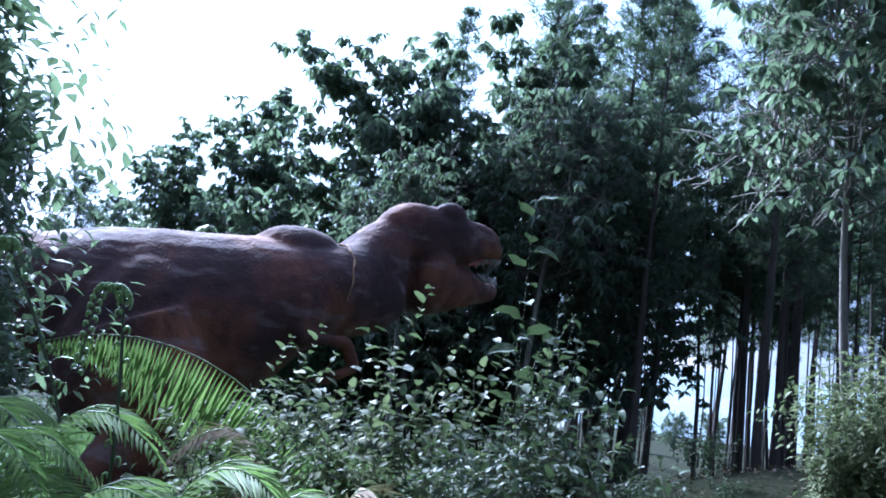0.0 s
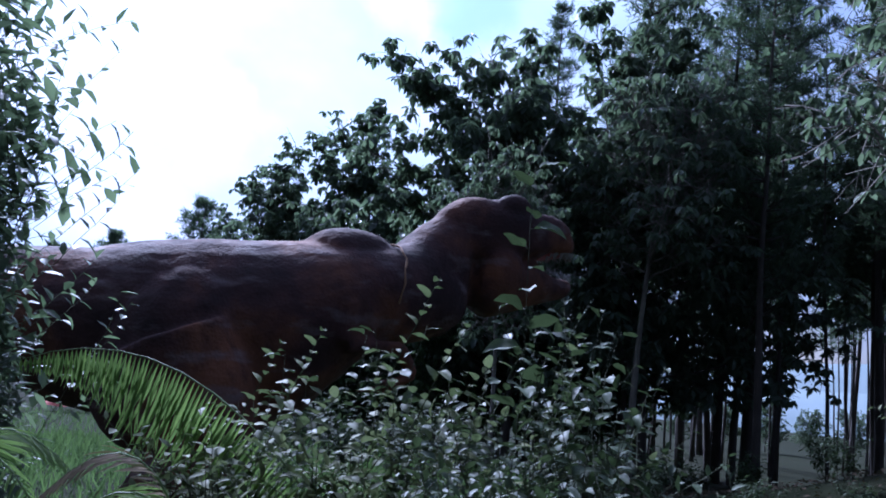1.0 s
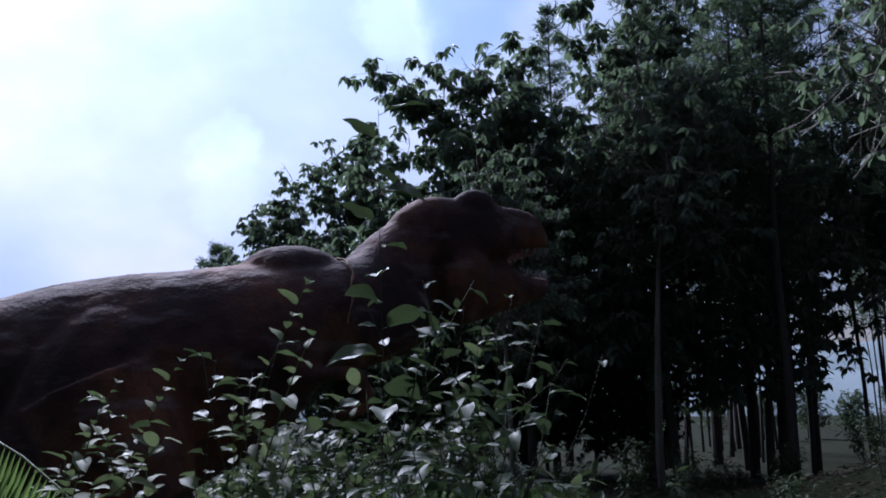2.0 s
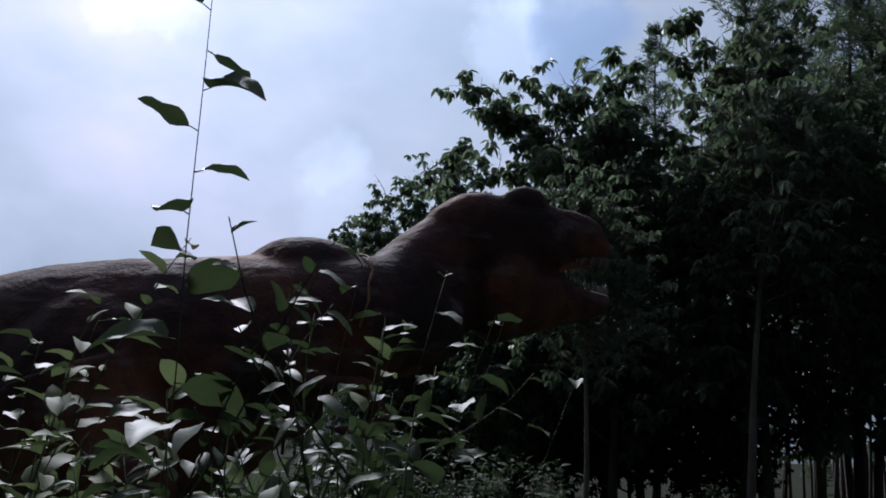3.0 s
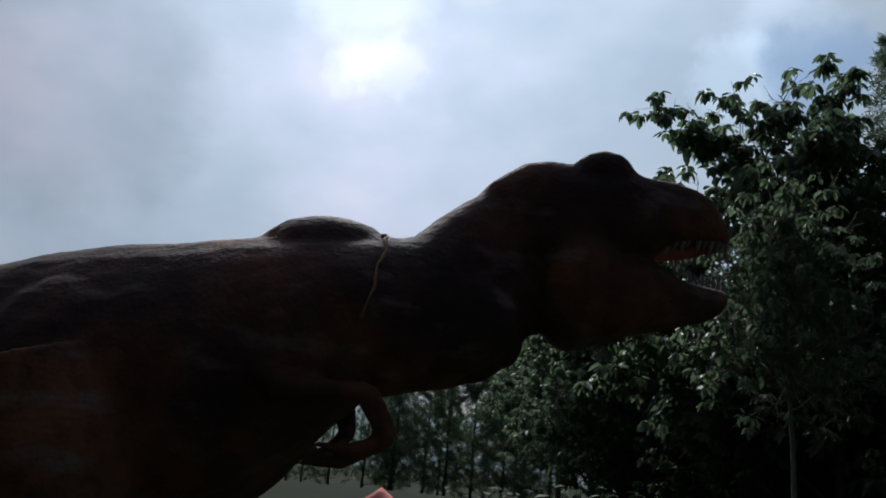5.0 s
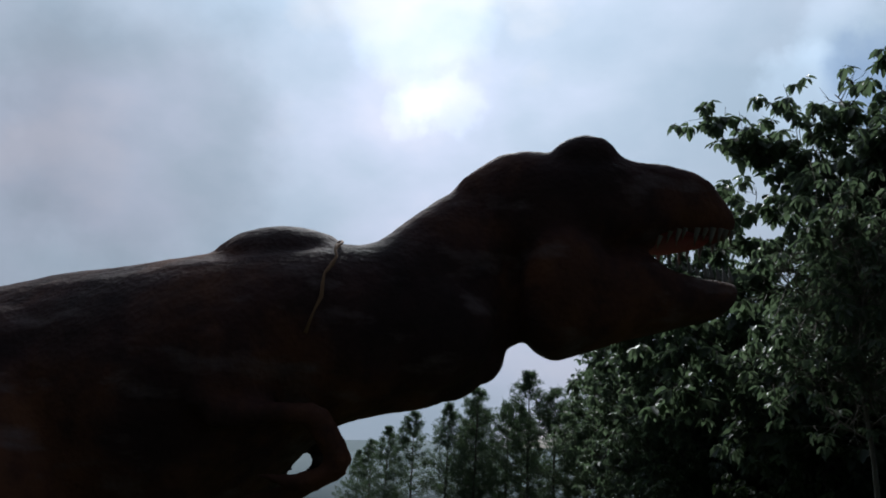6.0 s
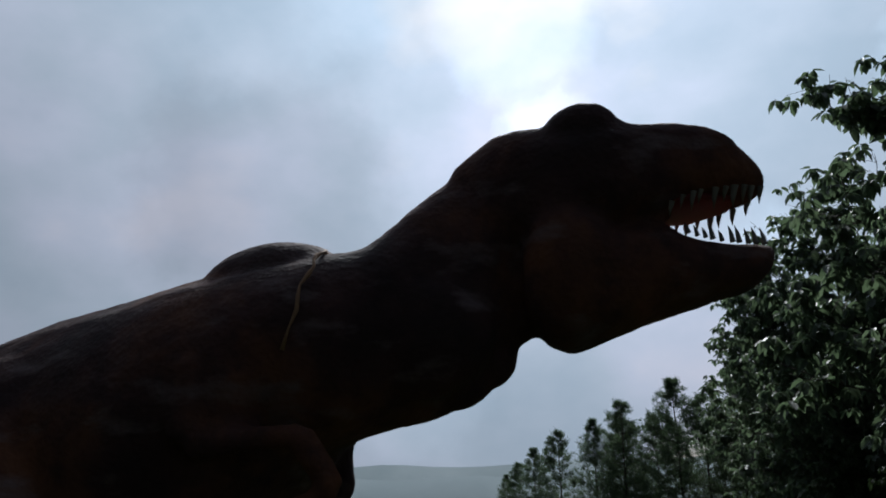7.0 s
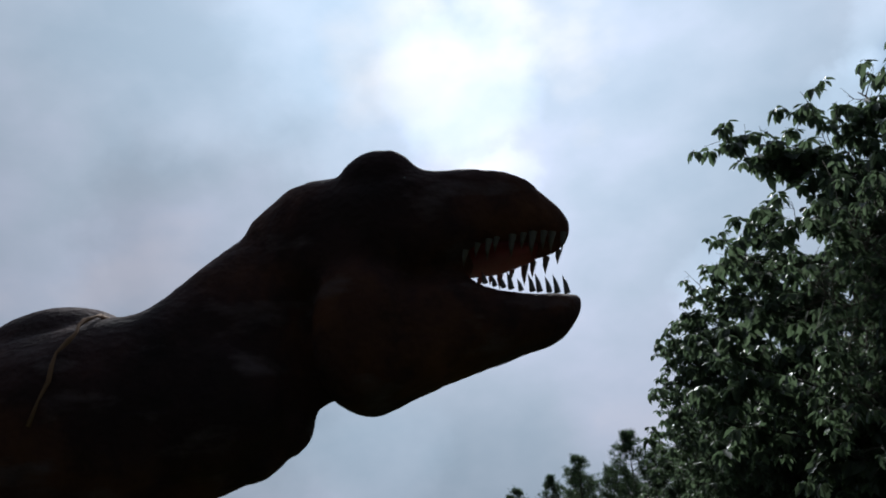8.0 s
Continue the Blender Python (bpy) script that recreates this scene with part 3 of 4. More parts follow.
def make_pine(seed, height, clear, spread, thick, bark, whorls=22, tufts=5, needle=0.22, pointed=1.0):
    """A straight conifer: whorls of short limbs that carry tufts of needles."""
    rng, r2 = random.Random(seed), np.random.RandomState(seed)
    wood = Shape()
    trunk = branch(rng, Vector((0, 0, -0.3)), Vector((0, 0, 1)), height, 10, 1.2, 0.07)
    wood.tube(trunk, [thick * (1 - 0.92 * k / 10) for k in range(11)], 8)
    centres, ways = [], []
    for k in range(whorls):
        u = clear + (0.99 - clear) * (k + rng.random() * 0.6) / whorls
        i = min(9, int(u * 10))
        p = trunk[i].lerp(trunk[i + 1], u * 10 - i)
        inside = (u - clear) / (1 - clear)
        reach = spread * (1 - inside) ** (0.75 * pointed) * (0.35 + 0.65 * min(1, inside * 4 + 0.3)) + 0.15
        for j in range(rng.randint(3, 5)):
            a = rng.uniform(0, 6.28)
            limb = branch(rng, p, Vector((math.cos(a), math.sin(a), 0.15)), reach * rng.uniform(0.6, 1.1), 4, 0.10, 0.18)
            wood.tube(limb, [0.03, 0.024, 0.018, 0.012, 0.006], 3)
            for _ in range(tufts):
                t = rng.uniform(1.2, 4.0)
                q = limb[int(t)] if t >= 4 else limb[int(t)].lerp(limb[int(t) + 1], t - int(t))
                centres.append(q + unit(rng) * min(0.16, 0.05 * spread))
                ways.append((limb[4] - limb[3]).normalized() * 0.8 + Vector((0, 0, 0.4)))
    per = 13
    c, wy = np.repeat(np.array(centres), per, 0), np.repeat(np.array(ways), per, 0)
    n = len(c)
    ahead = wy * 0.7 + r2.randn(n, 3) * 0.75
    size = needle * r2.uniform(0.7, 1.3, n)
    return wood.mesh("trunk", bark), many_leaves("crown", NEEDLE, c + r2.randn(n, 3) * needle * 0.25, ahead, r2.randn(n, 3), size * 1.05, size * 0.13, 0.1, 0.0, True)


def stand_tree(meshes, name, label, x, y, turn, size, group="", lean=0.0, category="tree"):
    root = new(name)
    part("trunk", meshes[0], root)
    part("crown", meshes[1], root)
    root.matrix_world = Matrix.Translation((x, y, ground_height(x, y))) @ Matrix.Rotation(radians(lean), 4, "Y") @ Matrix.Rotation(turn, 4, "Z") @ Matrix.Scale(size, 4)
    return tagged(root, label, category, group)


BROAD = [make_broad_tree(11, 12.0, 0.30, 4.6, 0.27, 11000, BROAD_LEAF, BARK, 0.16),
         make_broad_tree(12, 13.0, 0.26, 4.4, 0.27, 11000, BROAD_LEAF, BARK, 0.17),
         make_broad_tree(13, 11.0, 0.22, 4.6, 0.26, 11000, LIGHT_LEAF, BARK, 0.14)]
PINES = [make_pine(21, 22.0, 0.42, 2.6, 0.20, BARK, 26, 6, 0.30), make_pine(22, 24.0, 0.50, 2.3, 0.19, BARK, 24, 6, 0.30), make_pine(23, 20.0, 0.36, 2.4, 0.15, BARK, 24, 5, 0.28)]
BROAD += [make_broad_tree(15, 11.0, 0.14, 5.0, 0.34, 8000, SHADED_LEAF, BARK, 0.13), make_broad_tree(16, 15.0, 0.55, 4.2, 0.30, 9000, BROAD_LEAF, BARK, 0.16)]
FIRS = [make_pine(31, 18.0, 0.03, 9.4, 0.22, BARK, 32, 9, 0.46, 1.25), make_pine(32, 16.0, 0.03, 8.6, 0.20, BARK, 29, 9, 0.46, 1.15)]
WOOD = "trees of the wood"
GREEN, DARK = "tall broadleaf tree with drooping dark green leaves", "slender dark conifer with a bare straight trunk"
# the trees at the wood's edge, each with the far ends of its longest limbs
for seed, x, y, height, clear, spread, leaf, count, ends in (
        (14, 3.0, 27.0, 12.6, 0.30, 3.6, 0.32, 15500, ((-1.5, 26.5, 10.7), (-0.9, 27.0, 11.2), (-1.6, 27.6, 9.2), (-0.1, 27.4, 11.8), (1.4, 27.6, 12.2), (3.0, 27.4, 12.5), (-0.2, 27.0, 10.6), (-2.2, 27.0, 8.2), (-3.6, 27.2, 6.2), (-3.8, 27.4, 4.6), (-2.8, 26.8, 5.2), (-1.5, 26.4, 7.0))),
        (17, 7.2, 27.0, 13.4, 0.28, 4.0, 0.30, 13000, ((4.7, 26.8, 13.2), (5.7, 27.2, 12.9), (6.9, 26.8, 13.8), (8.6, 27.0, 14.3), (9.6, 25.4, 9.6), (11.6, 25.4, 10.0), (10.4, 26.0, 12.0), (5.0, 25.6, 8.0), (7.0, 25.0, 9.5))),
        (18, -2.2, 35.0, 12.4, 0.22, 4.0, 0.29, 12000, ((-4.2, 34.0, 11.2), (-5.0, 35.0, 10.2), (-2.8, 34.0, 11.8))),
        (19, -6.0, 39.5, 12.5, 0.16, 4.0, 0.29, 11000, ((-6.6, 38.0, 11.0), (-8.2, 39.5, 10.0), (-9.0, 40.0, 8.8)))):
    low = ground_height(x, y)
    own = make_broad_tree(seed, height, clear, spread, leaf, count, BROAD_LEAF, BARK, 0.16, 0.3, [(a - x, b - y, c - low) for a, b, c in ends], 16)
    stand_tree(own, "broadleaf_tree", GREEN, x, y, 0.0, 1.0, WOOD)
# x, y, shape, size: those behind
for x, y, kind, size in ((10.6, 29.0, 0, 1.0), (4.2, 32.0, 1, 0.96), (-9.4, 47.5, 0, 1.02), (-4.3, 41.0, 0, 0.95), (0.6, 37.5, 0, 1.0), (7.5, 33.0, 2, 1.05), (-3.6, 48.0, 0, 1.0), (17.5, 33.0, 4, 1.0), (12.0, 35.5, 4, 1.05), (0.8, 28.6, 3, 0.58)):
    stand_tree(BROAD[kind], "broadleaf_tree", GREEN, x, y, x * 1.7 + y, size, WOOD)
rng = random.Random(77)
for k in range(44):
    y = rng.uniform(24, 58)
    x = rng.uniform(9.0 + (y - 24) * 0.14, 11 + y * 0.62)
    if 0.415 < x / y < 0.495:                                         # a gap of open sky in the wood
        x += 0.09 * y
    stand_tree(PINES[k % 3], "conifer", DARK, x, y, rng.uniform(0, 6.28), rng.uniform(0.85, 1.15), WOOD, rng.uniform(-2.0, 2.0))
for x, y, kind, size in ((5.6, 40.5, 0, 1.02), (9.5, 38.0, 1, 1.0), (13.0, 33.5, 2, 1.15), (16.5, 31.0, 1, 0.95), (11.2, 29.5, 0, 1.0), (18.5, 28.0, 2, 1.1)):
    stand_tree(PINES[kind], "conifer", DARK, x, y, x * 3.1, size, WOOD)
THIN = [make_pine(24, 19.0, 0.55, 1.8, 0.085, BARK, 16, 5, 0.28), make_pine(25, 17.0, 0.50, 1.7, 0.075, BARK, 16, 5, 0.28)]
for k in range(64):
    y = rng.uniform(27, 60)
    x = y * rng.uniform(0.20, 0.74)
    if 0.415 < x / y < 0.46:
        x += 0.06 * y
    stand_tree(THIN[k % 2], "conifer", "thin young conifer pole with a dark bare trunk", x, y, rng.uniform(0, 6.28), rng.uniform(0.8, 1.1), WOOD, rng.uniform(-3.0, 3.0))
# dense young growth inside the wood, its leaves coloured dark for the shade there
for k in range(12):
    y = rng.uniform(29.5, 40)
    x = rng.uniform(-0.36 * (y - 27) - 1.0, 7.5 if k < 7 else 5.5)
    stand_tree(BROAD[3], "young_tree", "low dense young broadleaf tree, leaves coloured dark for shade", x, y, rng.uniform(0, 6.28), rng.uniform(0.40, 0.62), WOOD)
for x, y, size in ((27.0, 68.0, 0.42), (31.5, 70.0, 0.36), (23.0, 66.0, 0.34), (36.0, 72.0, 0.40), (19.0, 64.0, 0.30)):
    stand_tree(BROAD[2], "young_tree", "sunlit light green tree beyond the wood", x, y, x, size, WOOD)
# the far conifers across the clearing
for x, y, kind, top in ((-57.0, 170.0, 0, 17.0), (-66.0, 168.0, 1, 15.0), (-76.0, 166.0, 0, 13.0), (-50.0, 168.0, 0, 17.0), (-57.5, 150.4, 0, 21.8), (-67.9, 149.4, 1, 18.4), (-43.0, 150.0, 1, 29.0), (-62.5, 152.0, 0, 15.6), (-74.0, 150.0, 0, 15.5), (-79.0, 146.0, 1, 13.4), (-71.5, 158.0, 1, 16.0),
                        (-86.0, 148.0, 0, 10.6), (-53.0, 152.0, 1, 18.6), (-48.5, 156.0, 0, 21.0), (-92.0, 152.0, 1, 8.0), (-39.0, 154.0, 0, 22.0), (-99.0, 158.0, 0, 6.0)):
    tall = 18.0 if kind == 0 else 16.0
    stand_tree(FIRS[kind], "fir_tree", "distant dark fir with a ragged pointed top", x, y, x, (top - ground_height(x, y)) / tall, "far firs")

# thin pale trunks at the wood's edge
POLE = [make_broad_tree(41, 13.0, 0.55, 2.6, 0.24, 4500, BROAD_LEAF, PALE_BARK, 0.12), make_broad_tree(42, 12.0, 0.50, 2.4, 0.24, 4500, BROAD_LEAF, PALE_BARK, 0.10)]
for x, y, kind, size, lean in ((6.05, 24.0, 0, 1.0, 0.0), (1.95, 20.6, 1, 0.72, 1.0), (9.35, 13.5, 1, 1.0, -7.5)):
    stand_tree(POLE[kind], "pale_tree", "thin pale-barked tree with a high leafy crown", x, y, x * 2.0, size, WOOD, lean)


def make_shrub(seed, height, spread, stems, leaf, per, mat=None, upright=0.5, close=False):
    """Arching stems from one root, with pointed leaves set alternately along them."""
    rng = random.Random(seed)
    wood, green = Shape(), Shape()
    for _ in range(stems):
        a, long = rng.uniform(0, 6.28), height * rng.uniform(0.65, 1.15)
        out = rng.uniform(0.1, 1.0) * spread
        pts = branch(rng, Vector((rng.uniform(-0.06, 0.06), rng.uniform(-0.06, 0.06), -0.05)), Vector((math.cos(a) * out, math.sin(a) * out, 1.0)), long, 8, upright * 0.3, 0.16)
        wood.tube(pts, [(0.004 if close else 0.006) * (1 - 0.09 * k) for k in range(9)], 5)
        shoots = [pts]
        for k in range(3, 8):
            for _ in range(rng.randint(1, 2)):
                shoot = branch(rng, pts[k], (pts[k] - pts[k - 1]).normalized() * 0.6 + unit(rng) * 0.9 + Vector((0, 0, 0.35)), long * rng.uniform(0.16, 0.34), 5, 0.12, 0.2)
                wood.tube(shoot, [0.0026, 0.0024, 0.0021, 0.0018, 0.0015, 0.001], 3)
                shoots.append(shoot)
        for shoot in shoots:
            first = 3 if shoot is pts else 0
            for j in range(per):
                t = first + (len(shoot) - 1.001 - first) * (j + 0.6) / per
                i = int(t)
                p = shoot[i].lerp(shoot[i + 1], t - i)
                along = (shoot[i + 1] - shoot[i]).normalized()
                turn = Matrix.Rotation(j * 2.4 + rng.uniform(-0.5, 0.5), 3, along) @ along.orthogonal().normalized()
                ahead = turn * 0.9 + along * 0.45 + Vector((0, 0, rng.uniform(-0.25, 0.25)))
                size = leaf * rng.uniform(0.55, 1.2)
                wide, droop, fold = size * rng.uniform(0.34, 0.48), rng.uniform(0.1, 0.45), rng.uniform(0.1, 0.5)
                if close:
                    green.fine_leaf(p, ahead, Vector((0, 0, 1)) + unit(rng) * 0.5, size, wide * 1.1, droop, fold, 0.15, 7, 3)
                else:
                    green.leaf(p, ahead, Vector((0, 0, 1)) + unit(rng) * 0.4, size, wide, droop, fold)
    return wood.mesh("woody_base", STEM), green.mesh("foliage", mat or SHRUB_LEAF)


def stand_plant(meshes, name, label, x, y, turn, size, group="", names=("woody_base", "foliage"), category="shrub", z=None):
    root = new(name)
    part(names[0], meshes[0], root)
    part(names[1], meshes[1], root)
    root.matrix_world = Matrix.Translation((x, y, ground_height(x, y) if z is None else z)) @ Matrix.Rotation(turn, 4, "Z") @ Matrix.Scale(size, 4)
    return tagged(root, label, category, group)


SHRUBS = [make_shrub(50 + k, 1.35, 0.55, 9, 0.066, 8) for k in range(5)]
CLOSE = [make_shrub(80 + k, 1.35, 0.55, 9, 0.056, 9, SAPLING_LEAF, 0.5, True) for k in range(3)]
THICKET = "shrubs of the thicket"
WHITE = "leafy green shrub with small glossy pointed leaves"
rng = random.Random(8)
for k in range(46):
    y = rng.uniform(2.7, 5.4)
    right = 0.95 + 0.22 * (y - 2.7)
    left = -0.15 - 0.25 * (y - 2.7)
    x = rng.uniform(left, right)
    if x < 0.2 and y < 3.7:
        y += 1.1
    tall = 0.80 + 0.22 * min(1, max(0, (x - 0.1))) + rng.uniform(-0.1, 0.12)
    if y < 3.2:
        tall *= 0.86
    if y > 3.85:
        tall *= 0.72
    if x > 0.85 and y > 3.4:
        tall *= 0.80
    kind = CLOSE[k % 3] if x > 0.45 and y < 4.1 else SHRUBS[k % 5]
    stand_plant(kind, "shrub", WHITE, x, y, rng.uniform(0, 6.28), tall, THICKET)
for x, y, size in ((1.1, 3.35, 1.08), (0.95, 3.6, 1.08), (1.1, 3.8, 0.66), (0.42, 4.0, 0.85), (0.1, 4.2, 0.75), (-0.4, 4.4, 0.75), (0.65, 4.2, 0.75), (0.75, 3.5, 1.05), (0.25, 4.1, 0.75), (0.5, 3.3, 0.72), (-0.3, 4.1, 0.88)):
    kind = CLOSE[int(size * 50) % 3] if x > 0.45 and y < 4.1 else SHRUBS[int(size * 50) % 5]
    stand_plant(kind, "shrub", WHITE, x, y, x * 5, size, THICKET)
SPRAYS = [make_shrub(90 + k, 1.30, 0.16, 3, 0.062, 13, SHRUB_LEAF, 0.9, True) for k in range(3)]
for k, (x, y, top) in enumerate(((-0.14, 3.62, 1.48), (-0.05, 3.66, 1.52), (0.22, 3.60, 1.56), (0.36, 3.66, 1.64), (0.55, 3.62, 1.52), (0.84, 3.45, 1.40), (1.00, 3.52, 1.36), (0.08, 3.60, 1.38),
                                 (-0.33, 3.62, 1.30), (0.38, 3.58, 1.42), (0.70, 3.52, 1.40), (-0.20, 3.80, 1.36), (0.48, 3.75, 1.46))):
    stand_plant(SPRAYS[k % 3], "shrub", "upright leafy shoots of a pale green shrub", x, y, k * 2.1, top / 1.36, THICKET)
# lower growth under the wood's edge, shade put into its leaf colour
LOW = [make_shrub(60 + k, 1.2, 0.9, 8, 0.13, 5, SHADED_LEAF) for k in range(2)]
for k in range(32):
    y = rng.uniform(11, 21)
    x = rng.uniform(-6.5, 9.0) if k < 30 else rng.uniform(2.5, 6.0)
    stand_plant(LOW[k % 2], "undergrowth_bush", "low green bush under the trees, leaves coloured dark for shade", x, y, rng.uniform(0, 6.28), rng.uniform(0.5, 0.95), "undergrowth")
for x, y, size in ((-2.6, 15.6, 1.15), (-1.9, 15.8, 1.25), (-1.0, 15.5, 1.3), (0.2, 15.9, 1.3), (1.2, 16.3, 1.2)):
    stand_plant(LOW[int(size * 10) % 2], "undergrowth_bush", "green bush in the clearing, leaves coloured dark for shade", x, y, x * 7, size, "undergrowth")
# a dense bush by the path and the leafy bush behind the ferns
DENSE = make_shrub(71, 2.0, 0.45, 34, 0.10, 14, SHRUB_LEAF)
for x, y, size in ((6.15, 9.0, 1.10), (6.75, 9.2, 1.25), (6.5, 8.6, 1.0), (7.3, 9.0, 1.3)):
    stand_plant(DENSE, "bush", "dense rounded green bush beside the bank", x, y, x * 9, size, "bushes by the bank")
TALL = [make_shrub(73, 2.9, 0.13, 15, 0.115, 12, LIGHT_LEAF, 0.9), make_shrub(74, 2.3, 0.26, 18, 0.115, 12, LIGHT_LEAF, 0.7)]
for x, y, kind, size in ((-1.88, 4.05, 0, 0.96), (-1.96, 4.2, 0, 1.04), (-2.15, 4.0, 0, 1.10), (-2.25, 4.4, 0, 1.14), (-2.6, 4.6, 0, 1.24), (-3.0, 4.5, 0, 1.3), (-2.4, 4.5, 0, 1.25), (-2.7, 4.5, 0, 1.2), (-2.35, 4.8, 1, 1.1), (-2.05, 4.1, 1, 1.0), (-2.8, 4.3, 1, 1.2),
                         (-1.85, 4.5, 1, 0.88), (-1.5, 4.3, 1, 0.62), (-2.0, 4.6, 1, 1.08), (-2.2, 4.2, 1, 1.14), (-2.5, 4.2, 1, 1.16), (-1.75, 4.3, 1, 0.94), (-2.1, 4.9, 0, 1.1), (-1.7, 4.05, 1, 0.72)):
    stand_plant(TALL[kind], "tall_shrub", "tall leafy shrub with upright leafy shoots", x, y, x * 4.3 + y, size, "tall shrubs by the ferns")


def build_sapling(x, y, tip, height, leaves, leaf, seed, first=0.25):
    """A thin upright shoot that carries single broad pointed leaves."""
    rng = random.Random(seed)
    root = new("sapling")
    root.matrix_world = Matrix.Translation((x, y, ground_height(x, y)))
    stem = Shape()
    pts = [Vector((tip[0] * u ** 1.6, tip[1] * u ** 1.6, -0.03 + (height + 0.03) * u)) + unit(rng) * 0.012 for u in [k / 10 for k in range(11)]]
    stem.tube(pts, [0.0026 * (1 - 0.075 * k) for k in range(11)], 6)
    for j in range(leaves):
        t = min(9.98, 10 * (first + (1 - first) * (j + 0.8) / leaves))
        i = int(t)
        p = pts[i].lerp(pts[i + 1], t - i)
        turn = j * 2.4 + rng.uniform(-0.4, 0.4)
        ahead = Vector((math.cos(turn), math.sin(turn), rng.uniform(-0.1, 0.55)))
        size = leaf * rng.uniform(0.75, 1.15)
        stalk = p + ahead.normalized() * 0.018
        stem.tube([p, stalk], [0.0013, 0.0011], 4)
        blade = Shape()
        blade.fine_leaf(stalk, ahead, Vector((0, 0, 1)) + unit(rng) * 0.55, size, size * rng.uniform(0.52, 0.76), rng.uniform(0.05, 0.45), rng.uniform(0.1, 0.5), 0.16)
        part("leaf", blade.mesh("leaf", SAPLING_LEAF), root)
    part("stem", stem.mesh("stem", STEM), root)
    tagged(root, "thin young sapling with broad pointed green leaves", "sapling", "saplings in the thicket")


build_sapling(0.80, 3.33, (0.02, 0.0), 2.26, 22, 0.105, 1, 0.35)
build_sapling(0.92, 3.62, (0.25, 0.17), 1.82, 7, 0.060, 2, 0.74)
build_sapling(0.86, 3.55, (0.16, 0.09), 1.79, 7, 0.058, 3, 0.72)
build_sapling(0.93, 3.78, (0.34, 0.12), 1.76, 6, 0.085, 4, 0.80)
build_sapling(1.00, 3.70, (0.45, 0.18), 1.64, 3, 0.052, 5, 0.80)
build_sapling(0.98, 3.90, (0.30, 0.15), 1.76, 2, 0.040, 8, 0.9)
build_sapling(0.55, 3.50, (-0.25, 0.05), 1.66, 10, 0.060, 6, 0.5)
build_sapling(0.30, 3.65, (0.18, 0.02), 1.70, 9, 0.060, 7, 0.5)
build_sapling(0.02, 3.75, (-0.08, 0.02), 1.54, 13, 0.064, 21, 0.55)
build_sapling(0.16, 3.80, (0.10, 0.05), 1.66, 13, 0.062, 22, 0.55)
build_sapling(0.10, 3.70, (-0.04, -0.03), 1.46, 12, 0.062, 23, 0.5)


rng = random.Random(31)
for k in range(15):
    x, y = rng.uniform(0.35, 0.95), rng.uniform(3.2, 3.8)
    build_sapling(x, y, (rng.uniform(0.05, 0.35), rng.uniform(-0.1, 0.1)), rng.uniform(1.2, 1.52), 12, rng.uniform(0.042, 0.058), 100 + k, 0.45)


def frond(sh, green, pts, count, long, rng, droop=1.2, flat=False):
    """A pinnate fern frond: narrow leaflets in two rows along an arching rib, shorter towards its tip."""
    sh.tube(pts, [0.004 * (1 - 0.8 * k / (len(pts) - 1)) + 0.001 for k in range(len(pts))], 5)
    n = len(pts) - 1
    for j in range(count):
        t = n * (0.30 + 0.695 * j / (count - 1))
        i = min(n - 1, int(t))
        p = pts[i].lerp(pts[i + 1], t - i)
        along = (pts[i + 1] - pts[i]).normalized()
        u = j / (count - 1)
        size = long * (0.55 + 0.45 * math.sin(math.pi * min(1, u * 1.6 + 0.15) * 0.5)) * (1 - max(0, u - 0.55) / 0.45 * 0.86)
        over = along.cross(Vector((0, 0, 1)))
        over = (over if over.length > 0.05 else Vector((0, 1, 0))).normalized()
        for side in (1, -1):
            ahead = over * side * (0.9 if flat else 0.16) + along * (0.5 if flat else 0.08) - over.cross(along) * droop + unit(rng) * 0.05
            green.leaf(p, ahead, over * side + Vector((0, 0, 0.7)), size * rng.uniform(0.92, 1.06), 0.0025 + (0.036 if flat else 0.040) * long, 0.22 if flat else 0.34, 0.2)


def arch(root, top, tip, n=14):
    """A smooth arching line from a root over a top point to a tip."""
    a, b, c = Vector(root), Vector(top), Vector(tip)
    ctrl = b * 2 - (a + c) / 2
    return [a * (1 - u) ** 2 + ctrl * 2 * u * (1 - u) + c * u * u for u in [k / n for k in range(n + 1)]]


def build_fern(root, fronds, label, mat=None, seed=3, long=0.22, fall=0.12, flat=True):
    rng = random.Random(seed)
    base = new("fern")
    base.matrix_world = Matrix.Translation(root)
    for top, tip, size in fronds:
        rib, green = Shape(), Shape()
        o = Vector(root)
        frond(rib, green, arch((0, 0, 0), Vector(top) - o, Vector(tip) - o), 42 if flat else 70, long * size, rng, fall, flat)
        one = part("frond", green.mesh("frond", mat or FERN_LEAF), base)
        part("rib", rib.mesh("rib", RIB), one)
    tagged(base, label, "fern", "ferns beside the path")


FERN = "large green fern with arching feathery fronds"
build_fern((0.82, 3.30, 0.02), (((-0.16, 3.72, 1.285), (-1.24, 4.14, 1.42), 1.05),), FERN, None, 3, 0.34, 0.85, False)
build_fern((0.16, 2.6, 0.02), (((0.05, 2.5, 0.95), (-0.2, 2.35, 0.86), 0.9), ((0.25, 2.5, 0.9), (0.5, 2.4, 0.8), 0.8)), FERN, None, 12)


